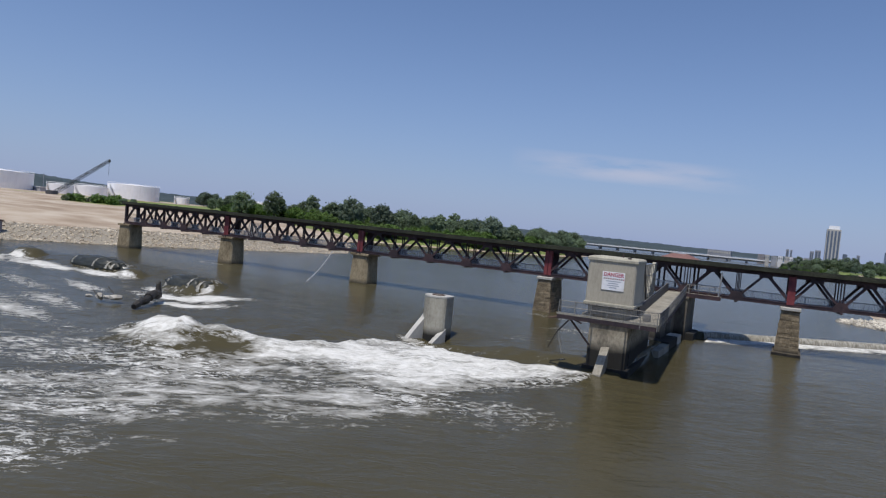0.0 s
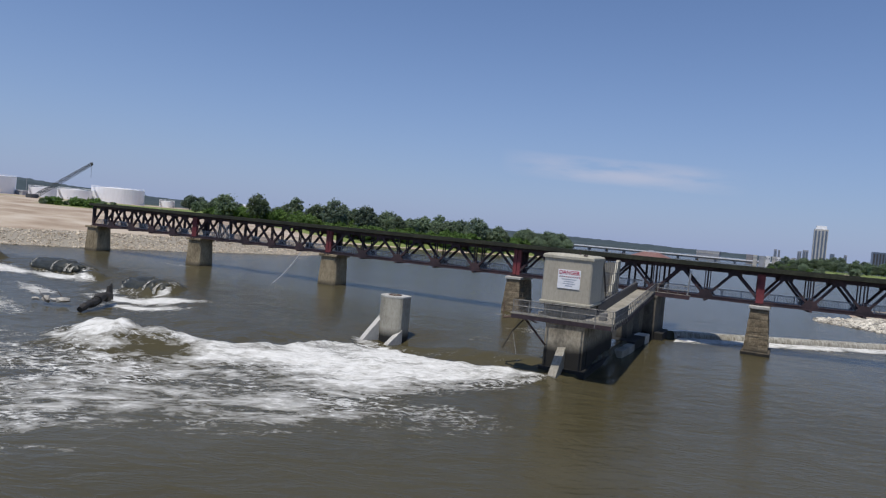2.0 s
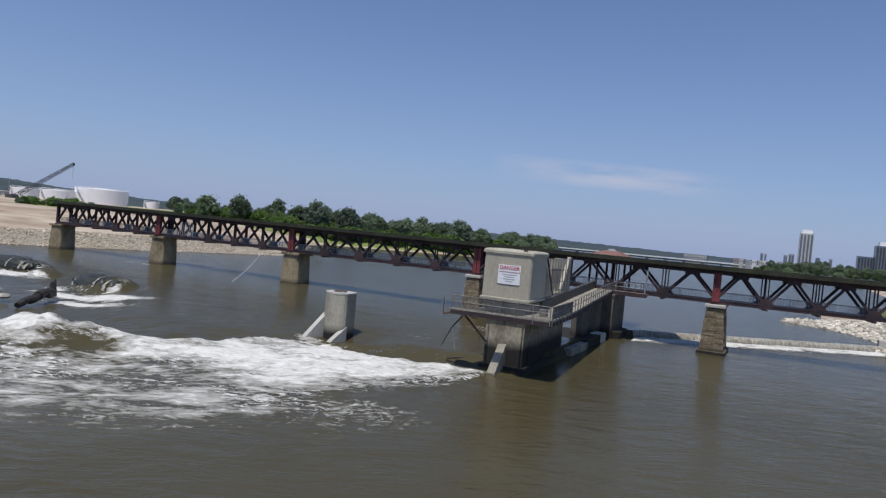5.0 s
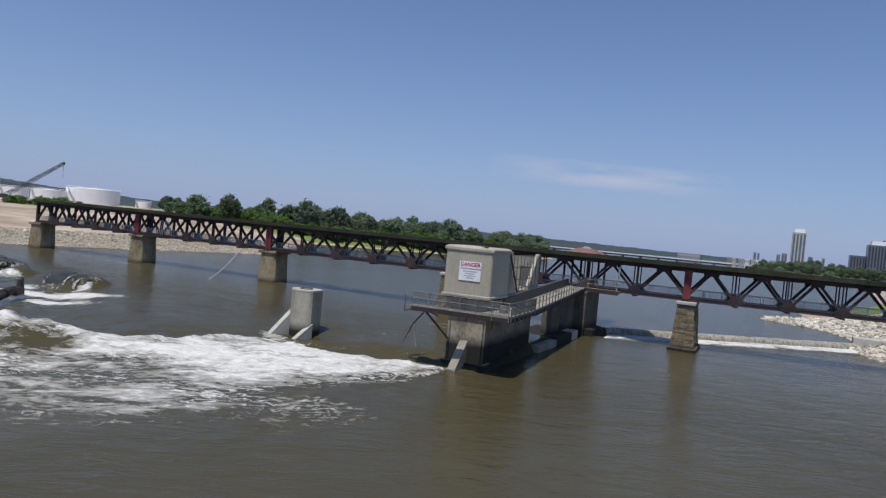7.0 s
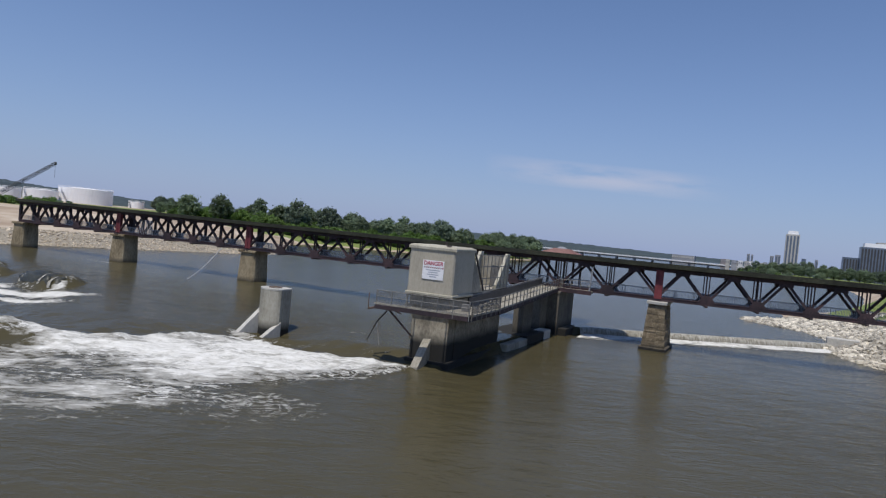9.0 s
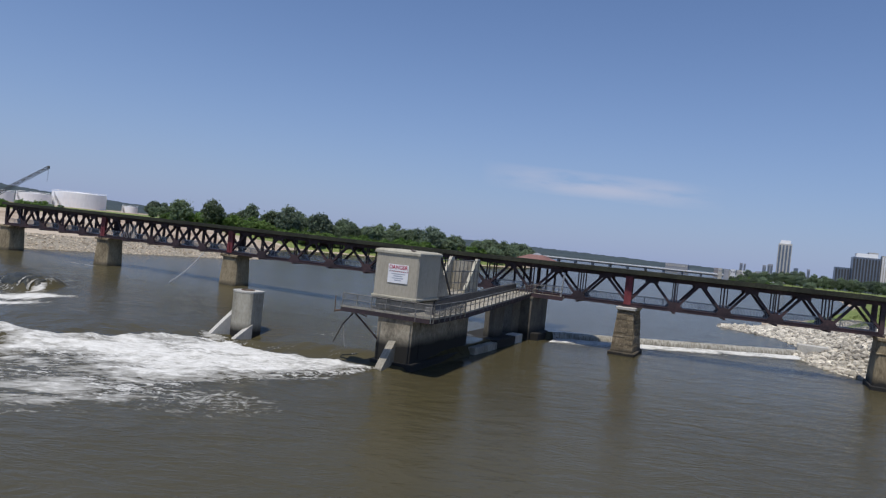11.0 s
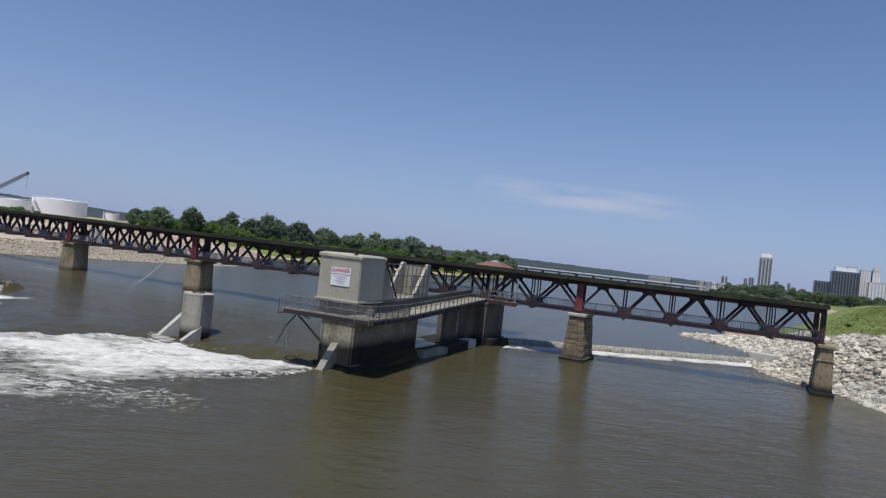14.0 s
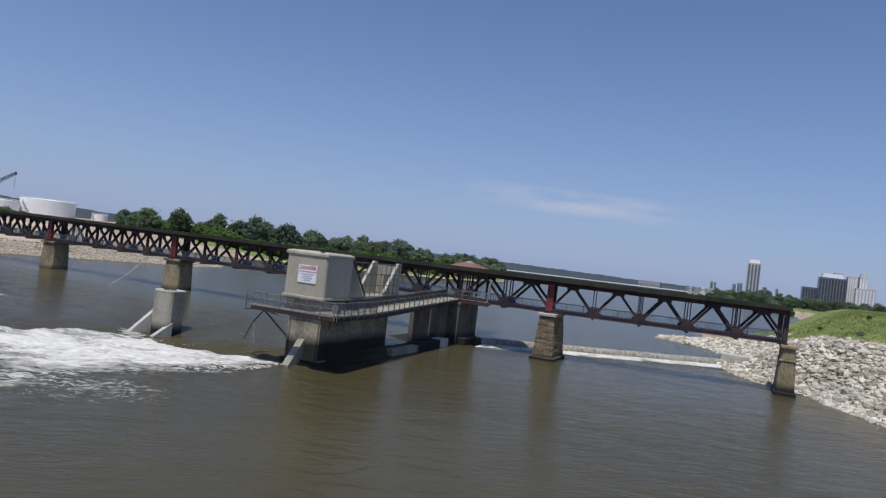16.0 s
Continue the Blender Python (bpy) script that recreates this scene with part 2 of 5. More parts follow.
def ground_material():
    """Sand and gravel on the far shore, rubble at the waterline, grass and scrub on top."""
    m, nt, bsdf, add, link = nodes_of("river_bank")
    geo = add("ShaderNodeNewGeometry")
    at = add("ShaderNodeAttribute")
    at.attribute_name = "cover"
    n1, n2 = add("ShaderNodeTexNoise"), add("ShaderNodeTexNoise")
    for n, s in ((n1, 1.6), (n2, 0.09)):
        n.inputs["Scale"].default_value, n.inputs["Detail"].default_value = s, 8
        link(geo.outputs["Position"], n.inputs["Vector"])

    def ramp(src, stops):
        r = add("ShaderNodeValToRGB")
        while len(r.color_ramp.elements) < len(stops):
            r.color_ramp.elements.new(0.5)
        for e, (p, c) in zip(r.color_ramp.elements, stops):
            e.position, e.color = p, (*c, 1)
        link(src, r.inputs[0])
        return r.outputs[0]

    sand = ramp(n2.outputs["Fac"], ((0.3, (0.3, 0.22, 0.15)), (0.5, (0.43, 0.34, 0.25)), (0.68, (0.55, 0.47, 0.37))))
    grass = ramp(n1.outputs["Fac"], ((0.3, (0.09, 0.13, 0.03)), (0.5, (0.17, 0.22, 0.055)), (0.7, (0.28, 0.29, 0.1))))
    add_n = add("ShaderNodeMath")
    add_n.operation = "MULTIPLY_ADD"
    link(n2.outputs["Fac"], add_n.inputs[0])
    add_n.inputs[1].default_value = 0.5
    link(at.outputs["Fac"], add_n.inputs[2])
    mr = add("ShaderNodeMapRange")
    mr.inputs["From Min"].default_value, mr.inputs["From Max"].default_value = 0.65, 0.85
    link(add_n.outputs[0], mr.inputs["Value"])
    mx = add("ShaderNodeMix")
    mx.data_type = "RGBA"
    link(mr.outputs[0], mx.inputs["Factor"])
    link(sand, mx.inputs["A"])
    link(grass, mx.inputs["B"])
    # far ground: woodland tone with distance haze put into its colour
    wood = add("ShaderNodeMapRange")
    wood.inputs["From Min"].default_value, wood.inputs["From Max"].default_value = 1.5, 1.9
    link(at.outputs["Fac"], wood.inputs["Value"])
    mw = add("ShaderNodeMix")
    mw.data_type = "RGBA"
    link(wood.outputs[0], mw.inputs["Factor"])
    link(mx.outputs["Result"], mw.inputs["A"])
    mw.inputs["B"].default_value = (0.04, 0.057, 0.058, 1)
    under = add("ShaderNodeMapRange")
    under.inputs["From Min"].default_value, under.inputs["From Max"].default_value = -0.3, -0.7
    link(at.outputs["Fac"], under.inputs["Value"])
    mu = add("ShaderNodeMix")
    mu.data_type = "RGBA"
    link(under.outputs[0], mu.inputs["Factor"])
    link(mw.outputs["Result"], mu.inputs["A"])
    mu.inputs["B"].default_value = (0.31, 0.275, 0.22, 1)
    link(mu.outputs["Result"], bsdf.inputs["Base Color"])
    bsdf.inputs["Roughness"].default_value = 0.95
    b = add("ShaderNodeBump")
    b.inputs["Strength"].default_value, b.inputs["Distance"].default_value = 0.6, 0.3
    link(n1.outputs["Fac"], b.inputs["Height"])
    link(b.outputs[0], bsdf.inputs["Normal"])
    return m


def let_light_through(m, share):
    """Thin leaves: part of the light comes through from the other side."""
    nt = m.node_tree
    bsdf, out = nt.nodes["Principled BSDF"], nt.nodes["Material Output"]
    thin, mixed = nt.nodes.new("ShaderNodeBsdfTranslucent"), nt.nodes.new("ShaderNodeMixShader")
    nt.links.new(bsdf.inputs["Base Color"].links[0].from_socket, thin.inputs["Color"])
    mixed.inputs[0].default_value = share
    nt.links.new(bsdf.outputs[0], mixed.inputs[1])
    nt.links.new(thin.outputs[0], mixed.inputs[2])
    nt.links.new(mixed.outputs[0], out.inputs["Surface"])


for leaf_name in ("leaf", "leaf_dark", "leaf_light", "grass"):
    let_light_through(M[leaf_name], 0.4)


def water_material():
    """Silty river water: brown body, mirror gloss with ripples, white froth where the foam attribute says so."""
    m, nt, bsdf, add, link = nodes_of("silty_water")
    geo = add("ShaderNodeNewGeometry")
    at = add("ShaderNodeAttribute")
    at.attribute_name = "foam"

    def noise_tex(scale, vec, detail=4, dist=0.0, rough=0.55):
        n = add("ShaderNodeTexNoise")
        n.inputs["Scale"].default_value, n.inputs["Detail"].default_value = scale, detail
        n.inputs["Distortion"].default_value, n.inputs["Roughness"].default_value = dist, rough
        link(vec, n.inputs["Vector"])
        return n.outputs["Fac"]

    def mapped(scale, rot=0.0):
        turn, mp = add("ShaderNodeMapping"), add("ShaderNodeMapping")
        turn.inputs["Rotation"].default_value = (0, 0, rot)
        mp.inputs["Scale"].default_value = scale
        link(geo.outputs["Position"], turn.inputs["Vector"])
        link(turn.outputs["Vector"], mp.inputs["Vector"])
        return mp.outputs["Vector"]

    def maths(op, a, b, c=None):
        n = add("ShaderNodeMath")
        n.operation = op
        for i, v in enumerate((a, b, c)):
            if v is None:
                continue
            if isinstance(v, (int, float)):
                n.inputs[i].default_value = v
            else:
                link(v, n.inputs[i])
        return n.outputs[0]

    ripple = noise_tex(1.5, mapped((0.55, 1.2, 1.0), radians(-26)), 5, 0.3)
    chop = noise_tex(0.3, mapped((0.7, 1.4, 1.0), radians(-26)), 5, 0.9)
    # froth: stretched along the stream, torn by fine noise
    flow = mapped((0.5, 1.0, 1.0), radians(-40))
    lace = noise_tex(0.42, flow, 6, 0.9, 0.62)
    fine = noise_tex(2.2, flow, 6, 0.5, 0.7)
    torn = maths("ADD", maths("MULTIPLY", lace, 0.7), maths("MULTIPLY", fine, 0.3))
    level = maths("SUBTRACT", 0.89, maths("MULTIPLY", at.outputs["Fac"], 0.51))
    mr = add("ShaderNodeMapRange")
    link(maths("SUBTRACT", torn, level), mr.inputs["Value"])
    mr.inputs["From Min"].default_value, mr.inputs["From Max"].default_value = -0.08, 0.1
    # thin threads of foam between the white patches
    cells = mapped((0.5, 1.0, 1.0), radians(-32))
    vein = noise_tex(0.5, cells, 5, 0.9, 0.6)
    vein2 = noise_tex(1.3, cells, 5, 0.8, 0.6)
    thread = maths("MAXIMUM", maths("SUBTRACT", 1.0, maths("MULTIPLY", maths("ABSOLUTE", maths("SUBTRACT", vein, 0.5), 0.0), 24.0)), maths("SUBTRACT", 0.85, maths("MULTIPLY", maths("ABSOLUTE", maths("SUBTRACT", vein2, 0.5), 0.0), 17.0)))
    tm = add("ShaderNodeMapRange")
    link(at.outputs["Fac"], tm.inputs["Value"])
    tm.inputs["From Min"].default_value, tm.inputs["From Max"].default_value, tm.inputs["To Max"].default_value = 0.1, 0.55, 0.9
    thread = maths("MULTIPLY", maths("MAXIMUM", thread, 0.0), maths("MULTIPLY", tm.outputs[0], maths("MULTIPLY_ADD", fine, 3.2, -1.05)))
    gather = add("ShaderNodeMapRange")
    link(noise_tex(0.16, flow, 4, 0.6), gather.inputs["Value"])
    gather.inputs["From Min"].default_value, gather.inputs["From Max"].default_value = 0.34, 0.52
    crisp = add("ShaderNodeMapRange")
    link(maths("MULTIPLY", thread, gather.outputs[0]), crisp.inputs["Value"])
    crisp.inputs["From Min"].default_value, crisp.inputs["From Max"].default_value = 0.14, 0.42
    thread = crisp.outputs[0]
    froth = maths("MINIMUM", maths("MAXIMUM", mr.outputs[0], maths("MAXIMUM", thread, 0.0)), 1.0)
    silt = add("ShaderNodeValToRGB")
    big = noise_tex(0.045, mapped((1, 1, 1)), 4, 0.5)
    link(big, silt.inputs[0])
    silt.color_ramp.elements[0].position, silt.color_ramp.elements[1].position = 0.35, 0.65
    silt.color_ramp.elements[0].color, silt.color_ramp.elements[1].color = (0.068, 0.058, 0.029, 1), (0.081, 0.071, 0.041, 1)
    white = add("ShaderNodeValToRGB")
    link(fine, white.inputs[0])
    white.color_ramp.elements[0].position, white.color_ramp.elements[1].position = 0.3, 0.62
    white.color_ramp.elements[0].color, white.color_ramp.elements[1].color = (0.5, 0.485, 0.44, 1), (0.78, 0.77, 0.73, 1)
    mx = add("ShaderNodeMix")
    mx.data_type = "RGBA"
    link(froth, mx.inputs["Factor"])
    link(silt.outputs[0], mx.inputs["A"])
    link(white.outputs[0], mx.inputs["B"])
    link(mx.outputs["Result"], bsdf.inputs["Base Color"])
    link(maths("MULTIPLY_ADD", froth, 0.55, 0.2), bsdf.inputs["Roughness"])
    bsdf.inputs["IOR"].default_value, bsdf.inputs["Specular IOR Level"].default_value = 1.25, 0.4
    height = maths("ADD", maths("MULTIPLY", ripple, 0.34), maths("ADD", maths("MULTIPLY", chop, 1.0), maths("MULTIPLY", maths("MULTIPLY", froth, torn), 0.8)))
    b = add("ShaderNodeBump")
    b.inputs["Strength"].default_value, b.inputs["Distance"].default_value = 0.68, 0.28
    link(height, b.inputs["Height"])
    link(b.outputs[0], bsdf.inputs["Normal"])
    return m


def falls_material():
    m, nt, bsdf, add, link = nodes_of("falling_water")
    geo = add("ShaderNodeNewGeometry")
    mp = add("ShaderNodeMapping")
    mp.inputs["Scale"].default_value = (1, 1, 0.22)
    link(geo.outputs["Position"], mp.inputs["Vector"])
    n = add("ShaderNodeTexNoise")
    n.inputs["Scale"].default_value, n.inputs["Detail"].default_value = 4.5, 6
    link(mp.outputs["Vector"], n.inputs["Vector"])
    r = add("ShaderNodeValToRGB")
    r.color_ramp.elements[0].position, r.color_ramp.elements[1].position = 0.36, 0.7
    r.color_ramp.elements[0].color, r.color_ramp.elements[1].color = (0.21, 0.19, 0.145, 1), (0.56, 0.535, 0.47, 1)
    link(n.outputs["Fac"], r.inputs[0])
    link(r.outputs[0], bsdf.inputs["Base Color"])
    bsdf.inputs["Roughness"].default_value = 0.35
    return m


M["ground"], M["water"], M["falls"] = ground_material(), water_material(), falls_material()


# ---------- mesh helpers ----------
def part(name, bm, material, parent=None, label="", smooth=False):
    me = bpy.data.meshes.new(name)
    bmesh.ops.recalc_face_normals(bm, faces=bm.faces)
    for f in bm.faces:
        f.smooth = smooth
    bm.to_mesh(me)
    bm.free()
    me.materials.append(M[material])
    ob = new(name, me)
    if parent is not None:
        ob.parent = parent
    if label:
        tagged(ob, label)
    return ob


def thing(name, label, category, group="", at=None):
    ob = new(name)
    ob.empty_display_size = 0.3
    if at is not None:
        ob.matrix_world = at
    return tagged(ob, label, category, group)


def add_box(bm, x0, x1, y0, y1, z0, z1, taper=0.0, m=None):
    vs = [Vector((x, y, z)) for z, k in ((z0, 0.0), (z1, taper)) for x, y in ((x0 + k, y0 + k), (x1 - k, y0 + k), (x1 - k, y1 - k), (x0 + k, y1 - k))]
    if m is not None:
        vs = [m @ v for v in vs]
    vs = [bm.verts.new(v) for v in vs]
    for q in ((3, 2, 1, 0), (4, 5, 6, 7), (0, 1, 5, 4), (1, 2, 6, 5), (2, 3, 7, 6), (3, 0, 4, 7)):
        bm.faces.new([vs[i] for i in q])
    return vs


def box(x0, x1, y0, y1, z0, z1, bevel=0.0, taper=0.0, m=None):
    bm = bmesh.new()
    add_box(bm, x0, x1, y0, y1, z0, z1, taper, m)
    if bevel:
        bmesh.ops.bevel(bm, geom=list(bm.edges), offset=bevel, segments=1, affect="EDGES")
    return bm


def add_beam(bm, p, q, w, h, up=(0, 0, 1)):
    """A bar from p to q, w across and h deep."""
    p, q = Vector(p), Vector(q)
    d = (q - p).normalized()
    side = d.cross(Vector(up))
    if side.length < 1e-4:
        side = Vector((1, 0, 0))
    side.normalize()
    top = side.cross(d)
    vs = [bm.verts.new(b + side * sx * w / 2 + top * sz * h / 2) for b in (p, q) for sx, sz in ((-1, -1), (1, -1), (1, 1), (-1, 1))]
    for f in ((3, 2, 1, 0), (4, 5, 6, 7), (0, 1, 5, 4), (1, 2, 6, 5), (2, 3, 7, 6), (3, 0, 4, 7)):
        bm.faces.new([vs[i] for i in f])


def beam(p, q, w, h, up=(0, 0, 1)):
    bm = bmesh.new()
    add_beam(bm, p, q, w, h, up)
    return bm


def add_tube(bm, p, q, r, n=6, r2=None):
    p, q = Vector(p), Vector(q)
    d = (q - p).normalized()
    s = d.cross(Vector((0, 0, 1)))
    if s.length < 1e-3:
        s = Vector((1, 0, 0))
    s.normalize()
    t = s.cross(d)
    r2 = r if r2 is None else r2
    a = [bm.verts.new(p + (s * math.cos(k * math.tau / n) + t * math.sin(k * math.tau / n)) * r) for k in range(n)]
    b = [bm.verts.new(q + (s * math.cos(k * math.tau / n) + t * math.sin(k * math.tau / n)) * r2) for k in range(n)]
    for k in range(n):
        bm.faces.new((a[k], a[(k + 1) % n], b[(k + 1) % n], b[k]))
    bm.faces.new(a[::-1])
    bm.faces.new(b)


def tube(p, q, r, n=6, r2=None):
    bm = bmesh.new()
    add_tube(bm, p, q, r, n, r2)
    return bm


def prism(outline, z0, z1, shrink=0.0):
    """An upright block on a plan outline."""
    bm = bmesh.new()
    cx, cy = sum(p[0] for p in outline) / len(outline), sum(p[1] for p in outline) / len(outline)
    a = [bm.verts.new((x, y, z0)) for x, y in outline]
    b = [bm.verts.new((cx + (x - cx) * (1 - shrink), cy + (y - cy) * (1 - shrink), z1)) for x, y in outline]
    n = len(outline)
    for k in range(n):
        bm.faces.new((a[k], a[(k + 1) % n], b[(k + 1) % n], b[k]))
    bm.faces.new(a[::-1])
    bm.faces.new(b)
    return bm


def sheet(name, xs, ys, height, material, attr):
    """A sheet over the grid xs, ys with heights and one float attribute."""
    X, Y = np.meshgrid(xs, ys)
    Z, A = height(X, Y)
    nx, ny = len(xs), len(ys)
    idx = np.arange(nx * ny).reshape(ny, nx)
    quads = np.stack([idx[:-1, :-1], idx[:-1, 1:], idx[1:, 1:], idx[1:, :-1]], -1).reshape(-1, 4)
    me = bpy.data.meshes.new(name)
    me.vertices.add(nx * ny)
    me.vertices.foreach_set("co", np.stack([X, Y, Z], -1).astype(np.float32).ravel())
    me.loops.add(quads.size)
    me.polygons.add(len(quads))
    me.loops.foreach_set("vertex_index", quads.astype(np.int32).ravel())
    me.polygons.foreach_set("loop_start", np.arange(0, quads.size, 4, dtype=np.int32))
    me.polygons.foreach_set("use_smooth", np.ones(len(quads), dtype=bool))
    me.update(calc_edges=True)
    at = me.attributes.new(attr, "FLOAT", "POINT")
    at.data.foreach_set("value", A.astype(np.float32).ravel())
    me.materials.append(M[material])
    return new(name, me)


def graded(lo, hi, step, far, growth=1.12):
    """Even steps between lo and hi, widening to far on both sides."""
    mid = list(np.arange(lo, hi + 1e-6, step))
    a, b, d = [], [], step
    while hi + sum(b) < far:
        d *= growth
        b.append(d)
    right = list(hi + np.cumsum(b))
    left = list(lo - np.cumsum(b))[::-1]
    return np.array(left + mid + right)


# ---------- the river and its banks ----------
LOW, POOL = -0.3, 0.6
LEFT_BANK = [(-9000, -400), (-260, -220), (-175, -100), (-143, -45), (-129, -12), (-122, 4), (-116.5, 22), (-114, 40), (-109.5, 57), (-112, 70), (-124, 86), (-140, 112),
             (-160, 140), (-166, 160), (-152, 174), (-138, 190), (-124, 208), (-113, 236), (-107, 272), (-112, 330), (-170, 500), (-300, 820), (-330, 1500), (-330, 9000), (-9000, 9000)]
RIGHT_BANK = [(75, -120), (39.5, -11), (34, 1), (30.6, 9.5), (26.9, 13.5), (23.5, 18.5), (21, 28), (20.5, 36), (19, 44), (14, 48), (9, 53.5), (11, 60), (18, 66), (14, 82), (16, 96), (28, 112),
              (40, 170), (50, 260), (56, 400), (36, 520), (-4, 575), (-10, 640), (10, 720), (60, 900), (90, 1400), (90, 9000), (9000, 9000), (9000, -120)]


def inside_distance(X, Y, poly):
    """Signed distance to a polygon, positive inside."""
    d2, inside = np.full(X.shape, 1e18), np.zeros(X.shape, bool)
    for (ax, ay), (bx, by) in zip(poly, poly[1:] + poly[:1]):
        ux, uy = bx - ax, by - ay
        s = np.clip(((X - ax) * ux + (Y - ay) * uy) / (ux * ux + uy * uy), 0, 1)
        d2 = np.minimum(d2, (X - ax - s * ux) ** 2 + (Y - ay - s * uy) ** 2)
        cross = (ay > Y) != (by > Y)
        inside ^= cross & (X < ux * (Y - ay) / (uy if abs(uy) > 1e-9 else 1e-9) + ax)
    return np.where(inside, 1, -1) * np.sqrt(d2)


def wobble(X, Y, scale, seed):
    """Cheap smooth noise, about -1 to 1, from crossed waves."""
    rng = np.random.RandomState(seed)
    out = np.zeros(X.shape)
    for k in range(7):
        a, p, f = rng.uniform(0, math.tau), rng.uniform(0, math.tau), scale * rng.uniform(0.5, 2.2)
        out += np.sin((X * math.cos(a) + Y * math.sin(a)) * f + p)
    return out / 3.5


def step01(v):
    v = np.clip(v, 0, 1)
    return v * v * (3 - 2 * v)


def blob(X, Y, cx, cy, rx, ry, turn=0.0):
    c, s = math.cos(radians(turn)), math.sin(radians(turn))
    u, v = (X - cx) * c + (Y - cy) * s, -(X - cx) * s + (Y - cy) * c
    return np.exp(-((u / rx) ** 2 + (v / ry) ** 2))


def ground_height(X, Y):
    dl, dr = inside_distance(X, Y, LEFT_BANK), inside_distance(X, Y, RIGHT_BANK)
    lev_l, lev_r = np.where(Y > -25, POOL, LOW), LOW + (POOL - LOW) * step01((X + Y - 40) / 24)
    left = lev_l + np.where(dl > 0, 2.6 * step01(dl / 13) + 3.2 * step01((dl - 16) / 45) + np.clip(dl - 60, 0, 900) * 0.004, dl * 0.35)
    bank_r = 5.3 * step01(dr / 12.5) + 3.0 * step01((dr - 11) / 14) - 4.2 * step01((Y - 18) / 30) * step01((44 - X) / 22) * step01(dr / 12)
    bank_r += 1.2 * step01((dr - 13) / 20) * step01((X - 33) / 10)
    bank_r = np.where((Y > 240), np.minimum(bank_r, 3.0), bank_r)
    right = lev_r + np.where(dr > 0, bank_r, dr * 0.35)
    z = np.maximum(np.maximum(left, right), -3.0)
    z += np.where(np.maximum(dl, dr) > 2, 0.18 * wobble(X, Y, 0.25, 3) + 0.25 * wobble(X, Y, 0.05, 4), 0)
    z += np.where(dl > 20, 0.9 * wobble(X, Y, 0.045, 5) * step01((dl - 20) / 40) * step01((260 - dl) / 60), 0)
    far = step01((np.hypot(X, Y) - 1500) / 1500)
    z += far * 3
    grass = np.where(dr > 0, step01((dr - 12) / 5), step01((dl - 430) / 60))
    grass = np.where((dl > 0) & (Y > 150) & (X > -420), step01(dl / 6) * step01((Y - 150) / 12), grass)
    grass = np.maximum(grass, 1.1 * (dl > 60) * blob(X, Y, -256, 98, 22, 12, 40))
    grass = np.where((dr > 0) & (Y > 72), step01((dr - 7) / 6), grass)
    # 2.0 picks the haze-tinted woodland colour beyond 650 m
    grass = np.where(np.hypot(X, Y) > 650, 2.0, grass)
    grass = np.where(((np.abs(dr - 4.5) < 7.5) & (Y < 72)) | ((np.abs(dl - 5) < 9) & (Y < 110)), -1.0, grass)
    return z, grass


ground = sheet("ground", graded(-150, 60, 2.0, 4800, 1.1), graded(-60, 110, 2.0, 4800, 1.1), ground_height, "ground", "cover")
tagged(ground, "sandy gravel river banks with grass and scrub on top", "ground", kind="structure")

# crest of the sill: plan line, height of the water above and below
WEIR_A, WEIR_B = Vector((-8.6, 4.6, 0)), Vector((21.2, 28.6, 0))
WALL_X = -10.9


def sill_y(X):
    """Line of the left crest: pool on its far side, rapids on its near side."""
    return np.interp(X, (-140, -112, -95, -80, -70, -56, -46, -38, -31, -22, -13, -10), (-20, -25, -21, -21, -24, -33, -42, -43, -36, -33.5, -34, -34))


